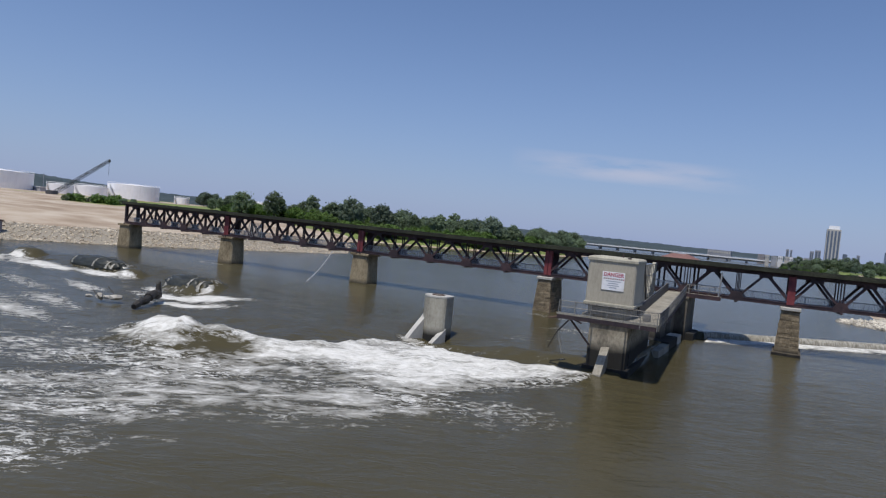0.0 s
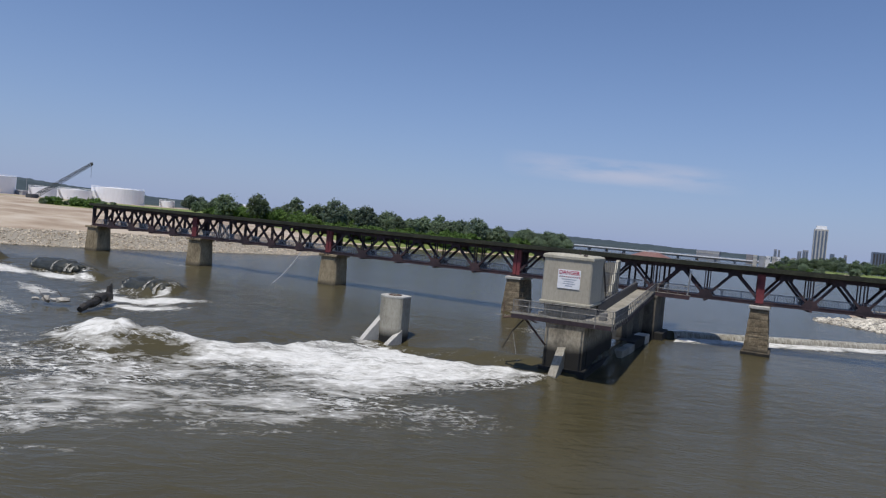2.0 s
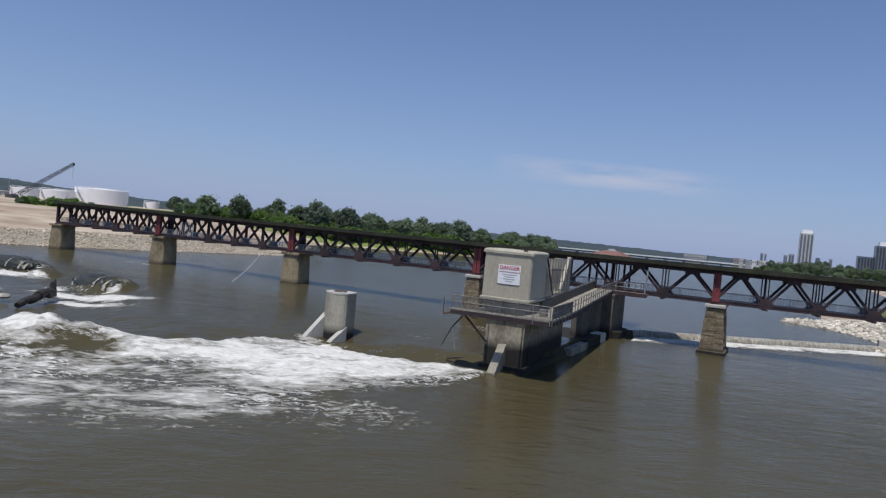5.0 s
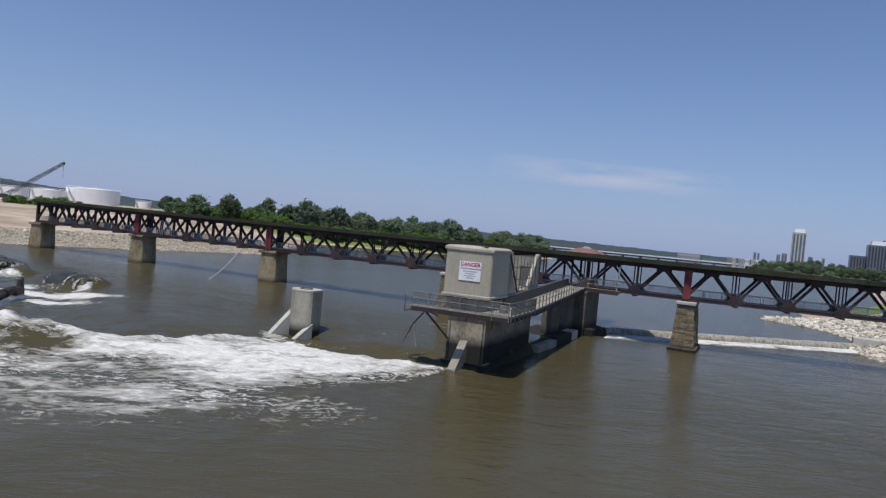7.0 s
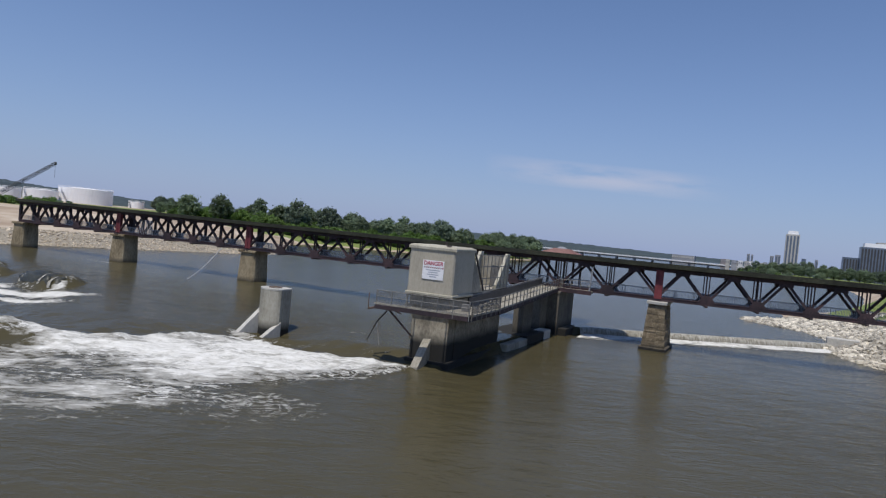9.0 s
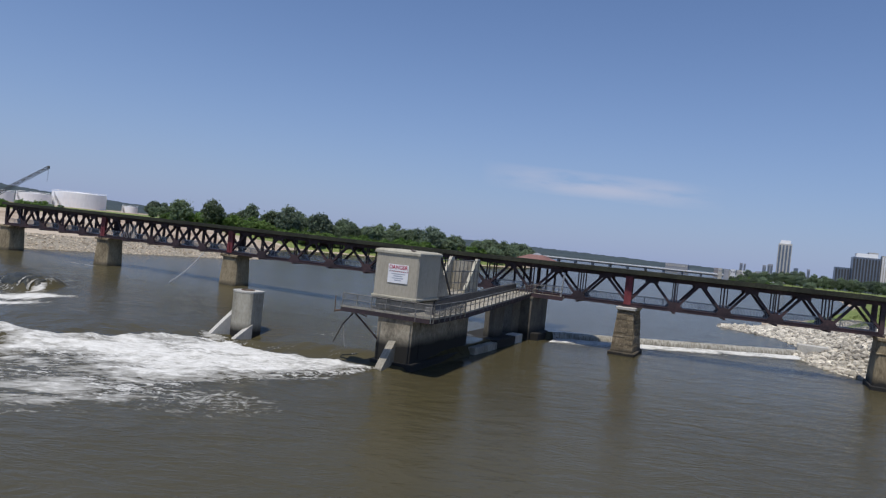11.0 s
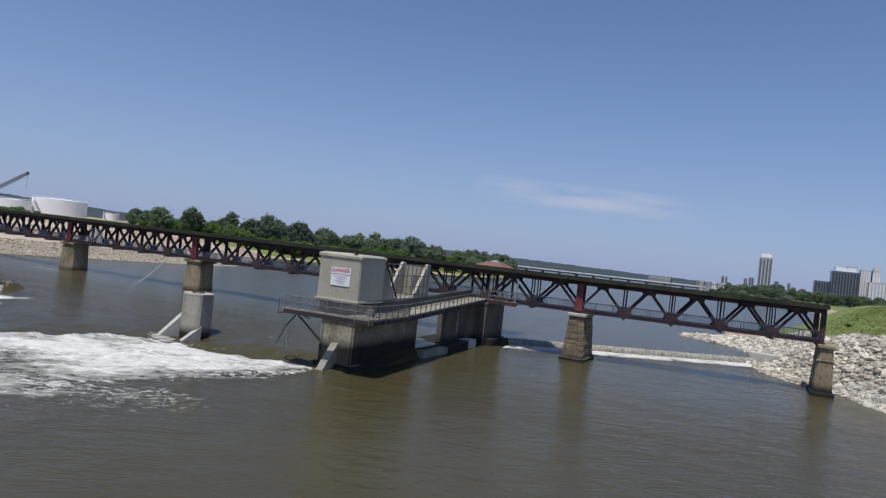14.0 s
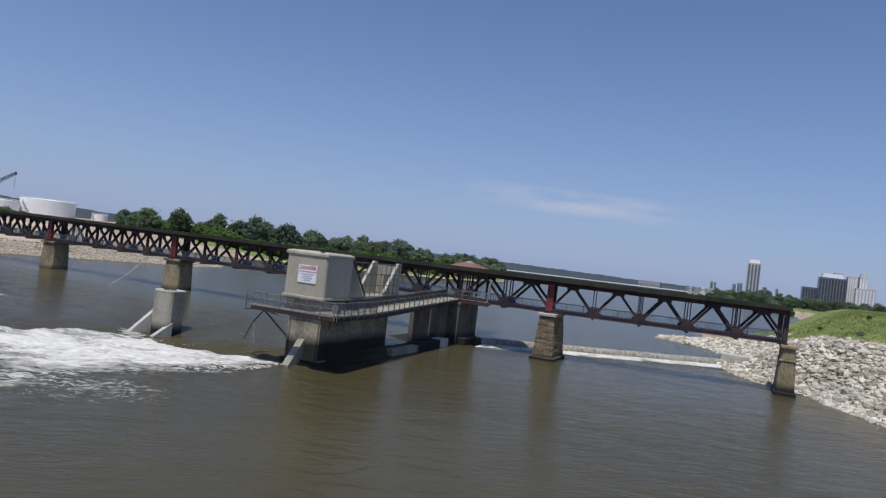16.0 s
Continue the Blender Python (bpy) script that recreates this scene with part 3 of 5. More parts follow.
def water_height(X, Y):
    sy = sill_y(X)
    # a steep tongue between the gate column and the river pier, a long slope elsewhere
    steep = step01((X + 33) / 5)
    foot_y = np.interp(X, (-28, -26.4, -22.9, -20.2, -17.9, -13.6), (-33.6, -34.2, -34.3, -33.7, -32.6, -32.1))
    crest_y = np.interp(X, (-28, -25.9, -23.9, -21.2, -18, -15.3), (-31.6, -32.6, -31.2, -30.0, -29.6, -29.4))
    left_pool = (1 - steep) * step01((Y - sy + 4.5) / 10.0) + steep * step01((Y - foot_y) / (crest_y - foot_y))
    face = steep * step01((Y - foot_y + 0.3) / 0.6) * step01((crest_y + 0.4 - Y) / 1.2) * (X < WALL_X)
    # right of the machine house the pool begins behind the weir
    wn_ = np.array((-(WEIR_B - WEIR_A).y, (WEIR_B - WEIR_A).x)) / (WEIR_B - WEIR_A).length
    behind = (X - WEIR_A.x) * wn_[0] + (Y - WEIR_A.y) * wn_[1]
    pool = np.where(X < WALL_X, left_pool, np.where(behind > 0, 1.0, 0.0))
    z = LOW + (POOL - LOW) * pool
    down = np.clip(sy - Y, -30, 200)
    rap = np.exp(-np.clip(-(sy - Y) - 1.0, 0, 99) / 2.5) * np.exp(-np.clip(down - 6, 0, 200) / 13.0) * step01((-9.0 - X) / 5.0)
    near = np.hypot(X + 40, Y + 60) < 160
    rough = wobble(X, Y * 0.7, 0.55, 11) * 0.12 + wobble(X, Y, 1.5, 12) * 0.06 + wobble(X, Y, 3.4, 13) * 0.035
    z = z + np.where(near, rap * rough, 0)
    # standing waves and humps
    hump = lambda cx, cy, rx, ry, h, tn=0.0: h * blob(X, Y, cx, cy, rx, ry, tn)
    lumps = 1 + 0.22 * wobble(X, Y, 1.2, 21)
    z += lumps * (hump(-43.4, -50.6, 4.2, 2.4, 1.6, 20) - hump(-37.8, -50.2, 3.0, 1.8, 0.25, 20) + hump(-38, -48, 5.0, 2.0, 0.75, 8) + hump(-27, -40, 6.5, 3.0, 0.35, 12) + hump(-33, -44, 4.0, 2.0, 0.45, 10))
    z -= hump(-28.8, -30.6, 4.6, 3.6, 1.0, 10)
    # water arching over the stubs of broken gate piers
    def arch(cx, cy, rx, ry, h, tn=0.0):
        c, s = math.cos(radians(tn)), math.sin(radians(tn))
        u, v = (X - cx) * c + (Y - cy) * s, -(X - cx) * s + (Y - cy) * c
        return h * np.clip(1 - (np.abs(u / rx) ** 2.6 + (v / ry) ** 2), 0, 1) ** 0.6 * (1 + 0.04 * wobble(X * 1.6, Y, 1.3, 71))
    z += arch(-66.3, -26.8, 4.7, 2.9, 1.45, -4) + arch(-92, -21.2, 7.0, 2.5, 1.2, -4) + arch(-107.3, -23.4, 2.9, 2.1, 1.3) + arch(-82.5, -23.6, 2.4, 1.7, 0.9)
    # foam: a hard upper edge along the crest, torn out downstream
    edge = np.interp(X, (-41, -36.5, -32.5, -31, -28.5, -26.4, -22.9, -20.2, -17.9, -13.6), (-48.5, -45.0, -40.0, -33.6, -32.0, -33.6, -34.0, -33.4, -32.4, -32.0)) + np.interp(X, (-34, -28), (0.7, 0.25)) * wobble(X, Y, 0.6, 51)
    reach = np.interp(X, (-48, -40, -32, -26, -20, -16, -12.6, -12), (8.0, 12.0, 17.0, 18.0, 14.0, 8.0, 2.6, 0.2))
    run = (edge - Y) / np.maximum(reach, 0.1)
    chute = step01((edge - Y) / 1.2 + 0.2) * np.exp(-np.clip(run - 0.25, 0, 9) ** 2 * 0.75) * step01((-12.4 - X) / 1.2) * step01((X + 47) / 7)
    f = chute * np.interp(X, (-46, -36, -31, -12), (0.84, 0.92, 0.93, 0.94))
    z += 0.3 * chute * np.exp(-((edge - Y - 2.4) / 2.8) ** 2) * (1 + 0.3 * wobble(X, Y, 0.9, 61))
    z += 0.07 * chute * (wobble(X, Y, 2.2, 62) + wobble(X, Y, 4.6, 63) * 0.8)
    f = np.maximum(f, 1.15 * blob(X, Y, -43.0, -51.2, 5.0, 3.0, 24))
    for cx, cy, rx, ry, tn, amt in ((-58.5, -31.5, 5.0, 1.6, 4, 1.0), (-62, -33.5, 6.0, 1.6, 8, 1.0), (-57, -36.5, 6.5, 1.6, 8, 0.8), (-69, -31, 3, 1.2, -30, 0.9), (-73, -37, 8, 1.5, -20, 0.65), (-86, -26.5, 6.5, 2.2, -5, 0.95), (-97, -27.5, 10, 2.8, 0, 0.95),
                                    (-110, -30, 8, 4.5, 0, 0.9), (-78, -41, 12, 1.6, -14, 0.5), (-62, -52, 10, 2.5, -20, 0.6), (-66, -46, 8, 2.0, -15, 0.55)):
        f = np.maximum(f, np.minimum(1, 1.35 * amt * blob(X, Y, cx, cy, rx, ry, tn)))
    lace_w = 0.58 * blob(X, Y, -29.5, -60.5, 12, 4.6, 48) + 0.3 * blob(X, Y, -40, -57, 10, 5, 40) + 0.44 * blob(X, Y, -37, -67, 9, 6, 48) + 0.42 * blob(X, Y, -52, -58, 16, 6, 10) + 0.3 * blob(X, Y, -88, -45, 26, 10, -8)
    lace_w += 0.3 * blob(X, Y, -22, -61, 10, 4.0, 48) + 0.16 * blob(X, Y, -24, -54, 9, 4.5, 45) + 0.22 * blob(X, Y, -14, -49, 9, 4, 40) + 0.5 * blob(X, Y, -27.5, -72, 3, 3) + 0.12 * blob(X, Y, -20, -58, 26, 16, 45)
    f = np.maximum(f, np.clip(lace_w, 0, 0.68))
    f = np.maximum(f, 0.22 * face)
    z += 0.09 * face * wobble(X, Y * 0.5, 2.6, 81)
    f *= 1 - 0.9 * blob(X, Y, -66.3, -26.0, 4.0, 1.7, -4) - 0.75 * blob(X, Y, -93, -22.2, 10, 1.3, -3) - 0.6 * blob(X, Y, -47, -41, 8, 3.6, 10) - 0.35 * blob(X, Y, -37.8, -50.6, 1.9, 1.1, 20)
    f = np.maximum(f, 0.3 * blob(X, Y, -21, -26, 7, 5) + 0.5 * blob(X, Y, -25, -4, 8, 2.5) + 0.3 * blob(X, Y, -60, -3, 9, 2) + 0.36 * blob(X, Y, -20, -14, 6, 4) + 0.3 * blob(X, Y, -90, -2, 9, 1.5))
    for cx, cy, rx, ry, tn, amt in ((-62.4, -28.4, 0.9, 2.2, 12, 0.8), (-70.3, -28.6, 0.8, 2.0, -12, 0.8), (-66.8, -29.6, 4.6, 0.5, -4, 0.5), (-65.6, -28.2, 0.35, 1.6, 0, 0.7),
                                    (-85.8, -22.6, 0.9, 2.2, 12, 0.85), (-92, -24.0, 6.0, 0.5, -4, 0.5), (-82.0, -25.0, 2.2, 0.8, 0, 0.8), (-107, -25.4, 2.6, 0.8, 0, 0.9), (-89, -22.0, 0.4, 1.4, 0, 0.5)):
        f = np.maximum(f, np.minimum(1, 1.2 * amt * blob(X, Y, cx, cy, rx, ry, tn)))
    f = np.maximum(f, 1.0 * blob(X, Y, -30.4, -32.6, 1.7, 1.0, 5))
    f *= np.where((X > WALL_X) & (Y > -35), 0.0, 1.0)
    f *= 1 + 0.13 * wobble(X, Y, 0.35, 31) + 0.17 * wobble(X, Y, 0.16, 32) * (f < 0.9)
    foot = np.exp(-((behind + 2.1) / 1.9) ** 4) * (X > -8) * (X < 21.5)
    z += 0.28 * np.exp(-((behind + 1.4) / 2.2) ** 2) * (behind < 0) * (X > -8) * (X < 21.5)
    f = np.clip(np.maximum(f, foot), 0, 1)
    z += 0.02 * wobble(X, Y, 0.7, 41) * near
    return z, f


water = sheet("water", graded(-112, 22, 0.42, 4800, 1.11), graded(-84, 32, 0.42, 4800, 1.11), water_height, "water", "foam")
tagged(water, "silty brown river with white rapids below the broken sill", "river", kind="structure")

# ---------- the old railway bridge ----------
BRIDGE_Y0, BRIDGE_Y1 = 1.3, 3.9
PIER_X = (-117.2, -89.8, -60.7, -29.2, 1.1, 27.9)
Z_LOW, Z_HIGH = 5.85, 9.0


END_SHIFT = 5.0


def truss_span(x0, length, red_ends=(True, True), swing=0.0):
    span = thing("truss_span", "dark rusty steel deck truss with a walkway between its sides", "bridge span", "spans of the old railway bridge", pose(x0, 0, 0, 0, 0, swing))
    p = length / 5
    for y in (BRIDGE_Y0, BRIDGE_Y1):
        bm = bmesh.new()
        for dz in (-0.17, 0.17):
            add_box(bm, 0.1, length - 0.1, y - 0.22, y + 0.22, Z_LOW - 0.2 + dz - 0.05, Z_LOW - 0.2 + dz + 0.05)
        add_box(bm, 0.1, length - 0.1, y - 0.17, y + 0.17, Z_LOW - 0.4, Z_LOW)
        part("bottom_chord", bm, "steel", span)
        bm = bmesh.new()
        add_box(bm, 0.05, length - 0.05, y - 0.18, y + 0.18, Z_HIGH - 0.2, Z_HIGH + 0.2)
        add_box(bm, 0.05, length - 0.05, y - 0.26, y + 0.26, Z_HIGH + 0.2, Z_HIGH + 0.26)
        part("top_chord", bm, "steel", span)
        for k in range(5):
            lo, hi, lo2 = (k * p + 0.1, y, Z_LOW), (k * p + p / 2, y, Z_HIGH), ((k + 1) * p - 0.1, y, Z_LOW)
            part("diagonal", beam(lo, hi, 0.26, 0.34, (0, 1, 0)), "steel", span)
            part("diagonal", beam(hi, lo2, 0.26, 0.34, (0, 1, 0)), "steel", span)
        for k in range(1, 5):
            bm = bmesh.new()
            for dx in (-0.16, 0.16):
                add_box(bm, k * p + dx - 0.05, k * p + dx + 0.05, y - 0.12, y + 0.12, Z_LOW, Z_HIGH)
            part("vertical_post", bm, "steel", span)
        for k in range(1, 5):
            bm = bmesh.new()
            ys = y - 0.2
            w, h = 0.85, 0.7
            vs = [bm.verts.new((k * p + a, ys + b, Z_LOW + c)) for b in (0, 0.4) for a, c in ((-w, -0.35), (w, -0.35), (w, 0.1), (0.35, h), (-0.35, h), (-w, 0.1))]
            bm.faces.new(vs[:6][::-1])
            bm.faces.new(vs[6:])
            for i in range(6):
                bm.faces.new((vs[i], vs[(i + 1) % 6], vs[6 + (i + 1) % 6], vs[6 + i]))
            part("gusset", bm, "steel", span)
        for k in range(5):
            part("gusset", box(k * p + p / 2 - 0.7, k * p + p / 2 + 0.7, y - 0.2, y + 0.2, Z_HIGH - 0.5, Z_HIGH + 0.22), "steel", span)
        for e, x in enumerate((0.28, length - 0.28)):
            colour = "red" if red_ends[e] and y == BRIDGE_Y0 else "steel"
            bm = bmesh.new()
            add_box(bm, x - 0.24, x + 0.24, y - 0.24, y - 0.16, Z_LOW - 0.2, Z_HIGH)
            add_box(bm, x - 0.24, x + 0.24, y + 0.16, y + 0.24, Z_LOW - 0.2, Z_HIGH)
            add_box(bm, x - 0.2, x - 0.12, y - 0.16, y + 0.16, Z_LOW - 0.2, Z_HIGH)
            add_box(bm, x + 0.12, x + 0.2, y - 0.16, y + 0.16, Z_LOW - 0.2, Z_HIGH)
            part("end_post", bm, colour, span, "faded red end post" if colour == "red" else "")
            part("bearing", box(x - 0.35, x + 0.35, y - 0.3, y + 0.3, Z_LOW - 0.47, Z_LOW - 0.3), "steel", span)
    for k in range(6):
        x = min(max(k * p, 0.3), length - 0.3)
        part("floor_beam", box(x - 0.15, x + 0.15, BRIDGE_Y0 - 0.55, BRIDGE_Y1 + 0.55, Z_LOW - 0.62, Z_LOW - 0.42), "steel", span)
    for k in range(5):
        bm = bmesh.new()
        for s in (-1, 1):
            a = ((k * p + 0.4), BRIDGE_Y0 if s > 0 else BRIDGE_Y1, Z_HIGH)
            b = ((k + 1) * p - 0.4, BRIDGE_Y1 if s > 0 else BRIDGE_Y0, Z_HIGH)
            add_beam(bm, a, b, 0.14, 0.14)
        part("top_bracing", bm, "steel", span)
    # timber deck on top: sleepers, edge boards
    bm = bmesh.new()
    add_box(bm, 0, length, BRIDGE_Y0 - 0.7, BRIDGE_Y1 + 0.7, Z_HIGH + 0.42, Z_HIGH + 0.66)
    n = int(length / 0.6)
    for k in range(n):
        x = (k + 0.5) * length / n
        j = 0.06 * math.sin(k * 12.9898) 
        add_box(bm, x - 0.12, x + 0.12, BRIDGE_Y0 - 0.8 + j, BRIDGE_Y1 + 0.8 + j, Z_HIGH + 0.26, Z_HIGH + 0.42)
    part("timber_deck", bm, "deck", span, "black tarred timber deck")
    for y in (BRIDGE_Y0 - 0.85, BRIDGE_Y1 + 0.85):
        part("edge_board", box(0, length, y - 0.12 + 0.1 * (y > 3) - 0.05, y + 0.12, Z_HIGH + 0.3, Z_HIGH + 0.78), "deck", span)
    # walkway inside the truss, with its rails
    part("walkway", box(0, length, BRIDGE_Y0 + 0.35, BRIDGE_Y1 - 0.35, Z_LOW - 0.38, Z_LOW - 0.22), "concrete", span)
    for y in (BRIDGE_Y0 + 0.4, BRIDGE_Y1 - 0.4):
        bm = bmesh.new()
        for z in (Z_LOW + 0.85, Z_LOW + 0.0):
            add_box(bm, 0, length, y - 0.03, y + 0.03, z - 0.03, z + 0.03)
        n = int(length / 2.03)
        for k in range(n + 1):
            add_box(bm, k * length / n - 0.03, k * length / n + 0.03, y - 0.03, y + 0.03, Z_LOW - 0.22, Z_LOW + 0.88)
        n = int(length / 0.16)
        for k in range(n):
            x = (k + 0.5) * length / n
            add_box(bm, x - 0.012, x + 0.012, y - 0.012, y + 0.012, Z_LOW, Z_LOW + 0.85)
        part("walkway_rail", bm, "mesh", span, "pale galvanised picket rail")
    return span


for k, (x0, x1) in enumerate(zip(PIER_X, PIER_X[1:])):
    truss_span(x0, math.hypot(x1 - x0, END_SHIFT) if k == 4 else x1 - x0, (k > 0, k < 4), math.degrees(math.atan2(END_SHIFT, x1 - x0)) if k == 4 else 0.0)


def pier_profile(z):
    """Half width along the bridge, front and back faces, at height z."""
    k = (5.0 - z) / 5.5
    return 0.92 + 0.4 * k, 0.3 - 0.4 * k, 4.9 + 0.4 * k


def broad_profile(z):
    """The left-hand piers are broad along the bridge and slightly battered."""
    k = (5.0 - z) / 5.5
    return 1.5 + 0.25 * k, 1.0 - 0.25 * k, 4.2 + 0.2 * k


def concrete_pier(x, label, slim=1.0, broad=False, y=0.0):
    pier = thing("bridge_pier", label, "bridge pier", "piers of the old railway bridge", pose(x, y, 0) @ Matrix.Diagonal((slim, 1, 1, 1)))
    bm = bmesh.new()
    rings = []
    prof = broad_profile if broad else pier_profile
    for z in (-2.0, 1.5, 3.3, 5.0):
        w, a, b = prof(z)
        c = 0.28
        rings.append([bm.verts.new(v) for v in ((-w + c, a, z), (w - c, a, z), (w, a + c, z), (w, b - c, z), (w - c, b, z), (-w + c, b, z), (-w, b - c, z), (-w, a + c, z))])
    for r, s in zip(rings, rings[1:]):
        for i in range(8):
            bm.faces.new((r[i], r[(i + 1) % 8], s[(i + 1) % 8], s[i]))
    bm.faces.new(rings[0][::-1])
    bm.faces.new(rings[-1])
    part("shaft", bm, "pier", pier)
    w, a, b = prof(5.0)
    part("cap", box(-w - 0.2, w + 0.2, a - 0.25, b + 0.25, 5.004, 5.38, 0.06), "pier", pier)
    if not broad:
        part("band", box(-1.12, 1.12, 0.1, 5.1, 3.55, 3.72, 0.04), "pier", pier)
    w, a, b = prof(-0.2)
    part("plinth", box(-w - 0.2, w + 0.2, a - 0.2, b + 0.2, -2.0, 0.15, 0.08), "pier", pier)
    return pier


def stone_pier(x, label):
    """Courses of rough-faced stones, each stone a piece."""
    rng = random.Random(int(x) + 500)
    pier = thing("bridge_pier", label, "bridge pier", "piers of the old railway bridge", pose(x, 0, 0))
    bm = bmesh.new()
    w, a, b = pier_profile(-2)
    w2, a2, b2 = pier_profile(5)
    k = 0.12
    vs = [bm.verts.new(v) for v in ((-w + k, a + k, -2), (w - k, a + k, -2), (w - k, b - k, -2), (-w + k, b - k, -2), (-w2 + k, a2 + k, 5), (w2 - k, a2 + k, 5), (w2 - k, b2 - k, 5), (-w2 + k, b2 - k, 5))]
    for q in ((3, 2, 1, 0), (4, 5, 6, 7), (0, 1, 5, 4), (1, 2, 6, 5), (2, 3, 7, 6), (3, 0, 4, 7)):
        bm.faces.new([vs[i] for i in q])
    part("core", bm, "pier", pier)
    part("cap", box(-1.12, 1.12, 0.05, 5.15, 5.004, 5.38, 0.06), "pale", pier, "pale worn cap stone")
    w, a, b = pier_profile(-0.3)
    part("plinth", box(-w - 0.25, w + 0.25, a - 0.25, b + 0.25, -2.0, 0.12, 0.1), "stone", pier)
    z, course = 0.13, 0
    while z < 4.9:
        h = min(rng.choice((0.16, 0.2, 0.26, 0.34, 0.44)), 5.0 - z)
        w, a, b = pier_profile(z)
        cuts = [-w] + [w * (c + rng.uniform(-0.12, 0.12)) for c in rng.choice(((-0.4, 0.35), (0.1,), (-0.25,), (0.45,), (-0.55, 0.2)))] + [w]
        for c0, c1 in zip(cuts, cuts[1:]):
            out = rng.uniform(0.0, 0.07)
            part("stone", box(c0 + 0.006, c1 - 0.006, a - out, a + 0.35, z + 0.004, z + h - 0.004, 0.02), "stone", pier)
        ys = [a + 0.37] + [a + (b - a) * (k + rng.uniform(-0.06, 0.06)) for k in ((0.3, 0.6) if course % 2 else (0.22, 0.48, 0.74))] + [b]
        for s in (-1, 1):
            for y0, y1 in zip(ys, ys[1:]):
                out = rng.uniform(0.0, 0.06)
                x0, x1 = (w - 0.35, w + out) if s > 0 else (-w - out, -w + 0.35)
                part("stone", box(x0, x1, y0 + 0.006, y1 - 0.006, z + 0.004, z + h - 0.004, 0.02), "stone", pier)
        z += h
        course += 1
    return pier


for x in PIER_X[:3]:
    concrete_pier(x + 0.2, "tall battered pier of stained buff concrete in the river", broad=True)
stone_pier(PIER_X[3], "battered pier of rough buff stone standing in fast water")
stone_pier(PIER_X[4], "battered pier of rough brown stone courses with a pale cap")
concrete_pier(PIER_X[5], "battered concrete pier at the foot of the riprap bank", 0.78, y=END_SHIFT)

# loose cable that hangs from the truss into the river
bm = bmesh.new()
pts = [Vector((-66.0, 1.2, 5.2)).lerp(Vector((-64.6, -7.2, 0.3)), t) - Vector((0, 0, 0.5 * math.sin(math.pi * t))) for t in np.linspace(0, 1, 13)]
for a, b in zip(pts, pts[1:]):
    add_tube(bm, a, b, 0.075, 6)
tagged(part("hanging_cable", bm, "mesh"), "pale slack cable hanging from the truss into the river", "cable")

# a torn tarpaulin-like net on the second truss
bm = bmesh.new()
for k in range(9):
    x = -84.6 + k * 0.42
    add_tube(bm, (x + 0.5 * (4 - k) * 0.2, BRIDGE_Y0 - 0.3, 8.3), (x, BRIDGE_Y0 - 0.32, 5.9 + 0.1 * math.sin(k * 2.1)), 0.05, 5)
tagged(part("wire_fan", bm, "mesh"), "pale fan of loose wires on the truss side", "wires")


# ---------- the control house on its river pier ----------
def railing(name, points, label, height=1.05, spacing=1.35, drop=0.45, mids=(0.55,), material="rail", r=0.032):
    """Posts fixed to the deck's edge, a top rail and middle rails."""
    ob = thing(name, label, "railing", "railings of the control house")
    bm_rails = {z: bmesh.new() for z in (height, *mids)}
    for a, b in zip(points, points[1:]):
        a, b = Vector(a), Vector(b)
        n = max(1, round((b - a).length / spacing))
        for k in range(n + (1 if b == Vector(points[-1]) else 0)):
            q = a.lerp(b, k / n)
            part("post", box(q.x - 0.035, q.x + 0.035, q.y - 0.035, q.y + 0.035, q.z - drop, q.z + height - r), material, ob)
        for z, bm in bm_rails.items():
            add_tube(bm, a + Vector((0, 0, z)), b + Vector((0, 0, z)), r, 6)
    for z, bm in bm_rails.items():
        part("top_rail" if z == height else "middle_rail", bm, material, ob)
    return ob


HOUSE = pose(-12.55, -31.45, 0, 0, 0, 3)
pier = thing("river_pier", "tall stained concrete pier with a dark wet foot", "pier", at=HOUSE)
bm = bmesh.new()
add_box(bm, -1.55, 1.75, 0.65, 14.4, -2.0, 4.3)
part("shaft", bm, "base", pier)
part("foot", box(-1.85, 2.15, 0.3, 14.5, -2.0, 0.25, 0.06), "base", pier)
part("corbel", box(-1.75, 1.95, 0.45, 14.5, 3.95, 4.3, 0.08), "base", pier)
bm = bmesh.new()
add_box(bm, 1.752, 1.80, 2.2, 2.5, 0.4, 3.9)
part("joint_strip", bm, "base", pier)


def fin(name, base, foot, z_top, z_foot, thick, material, parent):
    """An upright slab with a sloping upper edge."""
    bm = bmesh.new()
    a, b = Vector((*base, 0)), Vector((*foot, 0))
    n = (b - a).cross(Vector((0, 0, 1))).normalized() * thick / 2
    pts = ((a, -1.5), (b, -1.5), (b, z_foot), (a, z_top))
    l = [bm.verts.new(p + n + Vector((0, 0, z))) for p, z in pts]
    r = [bm.verts.new(p - n + Vector((0, 0, z))) for p, z in pts]
    bm.faces.new(l)
    bm.faces.new(r[::-1])
    for i in range(4):
        bm.faces.new((l[i], r[i], r[(i + 1) % 4], l[(i + 1) % 4]))
    return part(name, bm, material, parent)


fin("buttress", (0.0, 0.9), (-0.2, -1.2), 2.3, -0.15, 0.7, "concrete", pier)

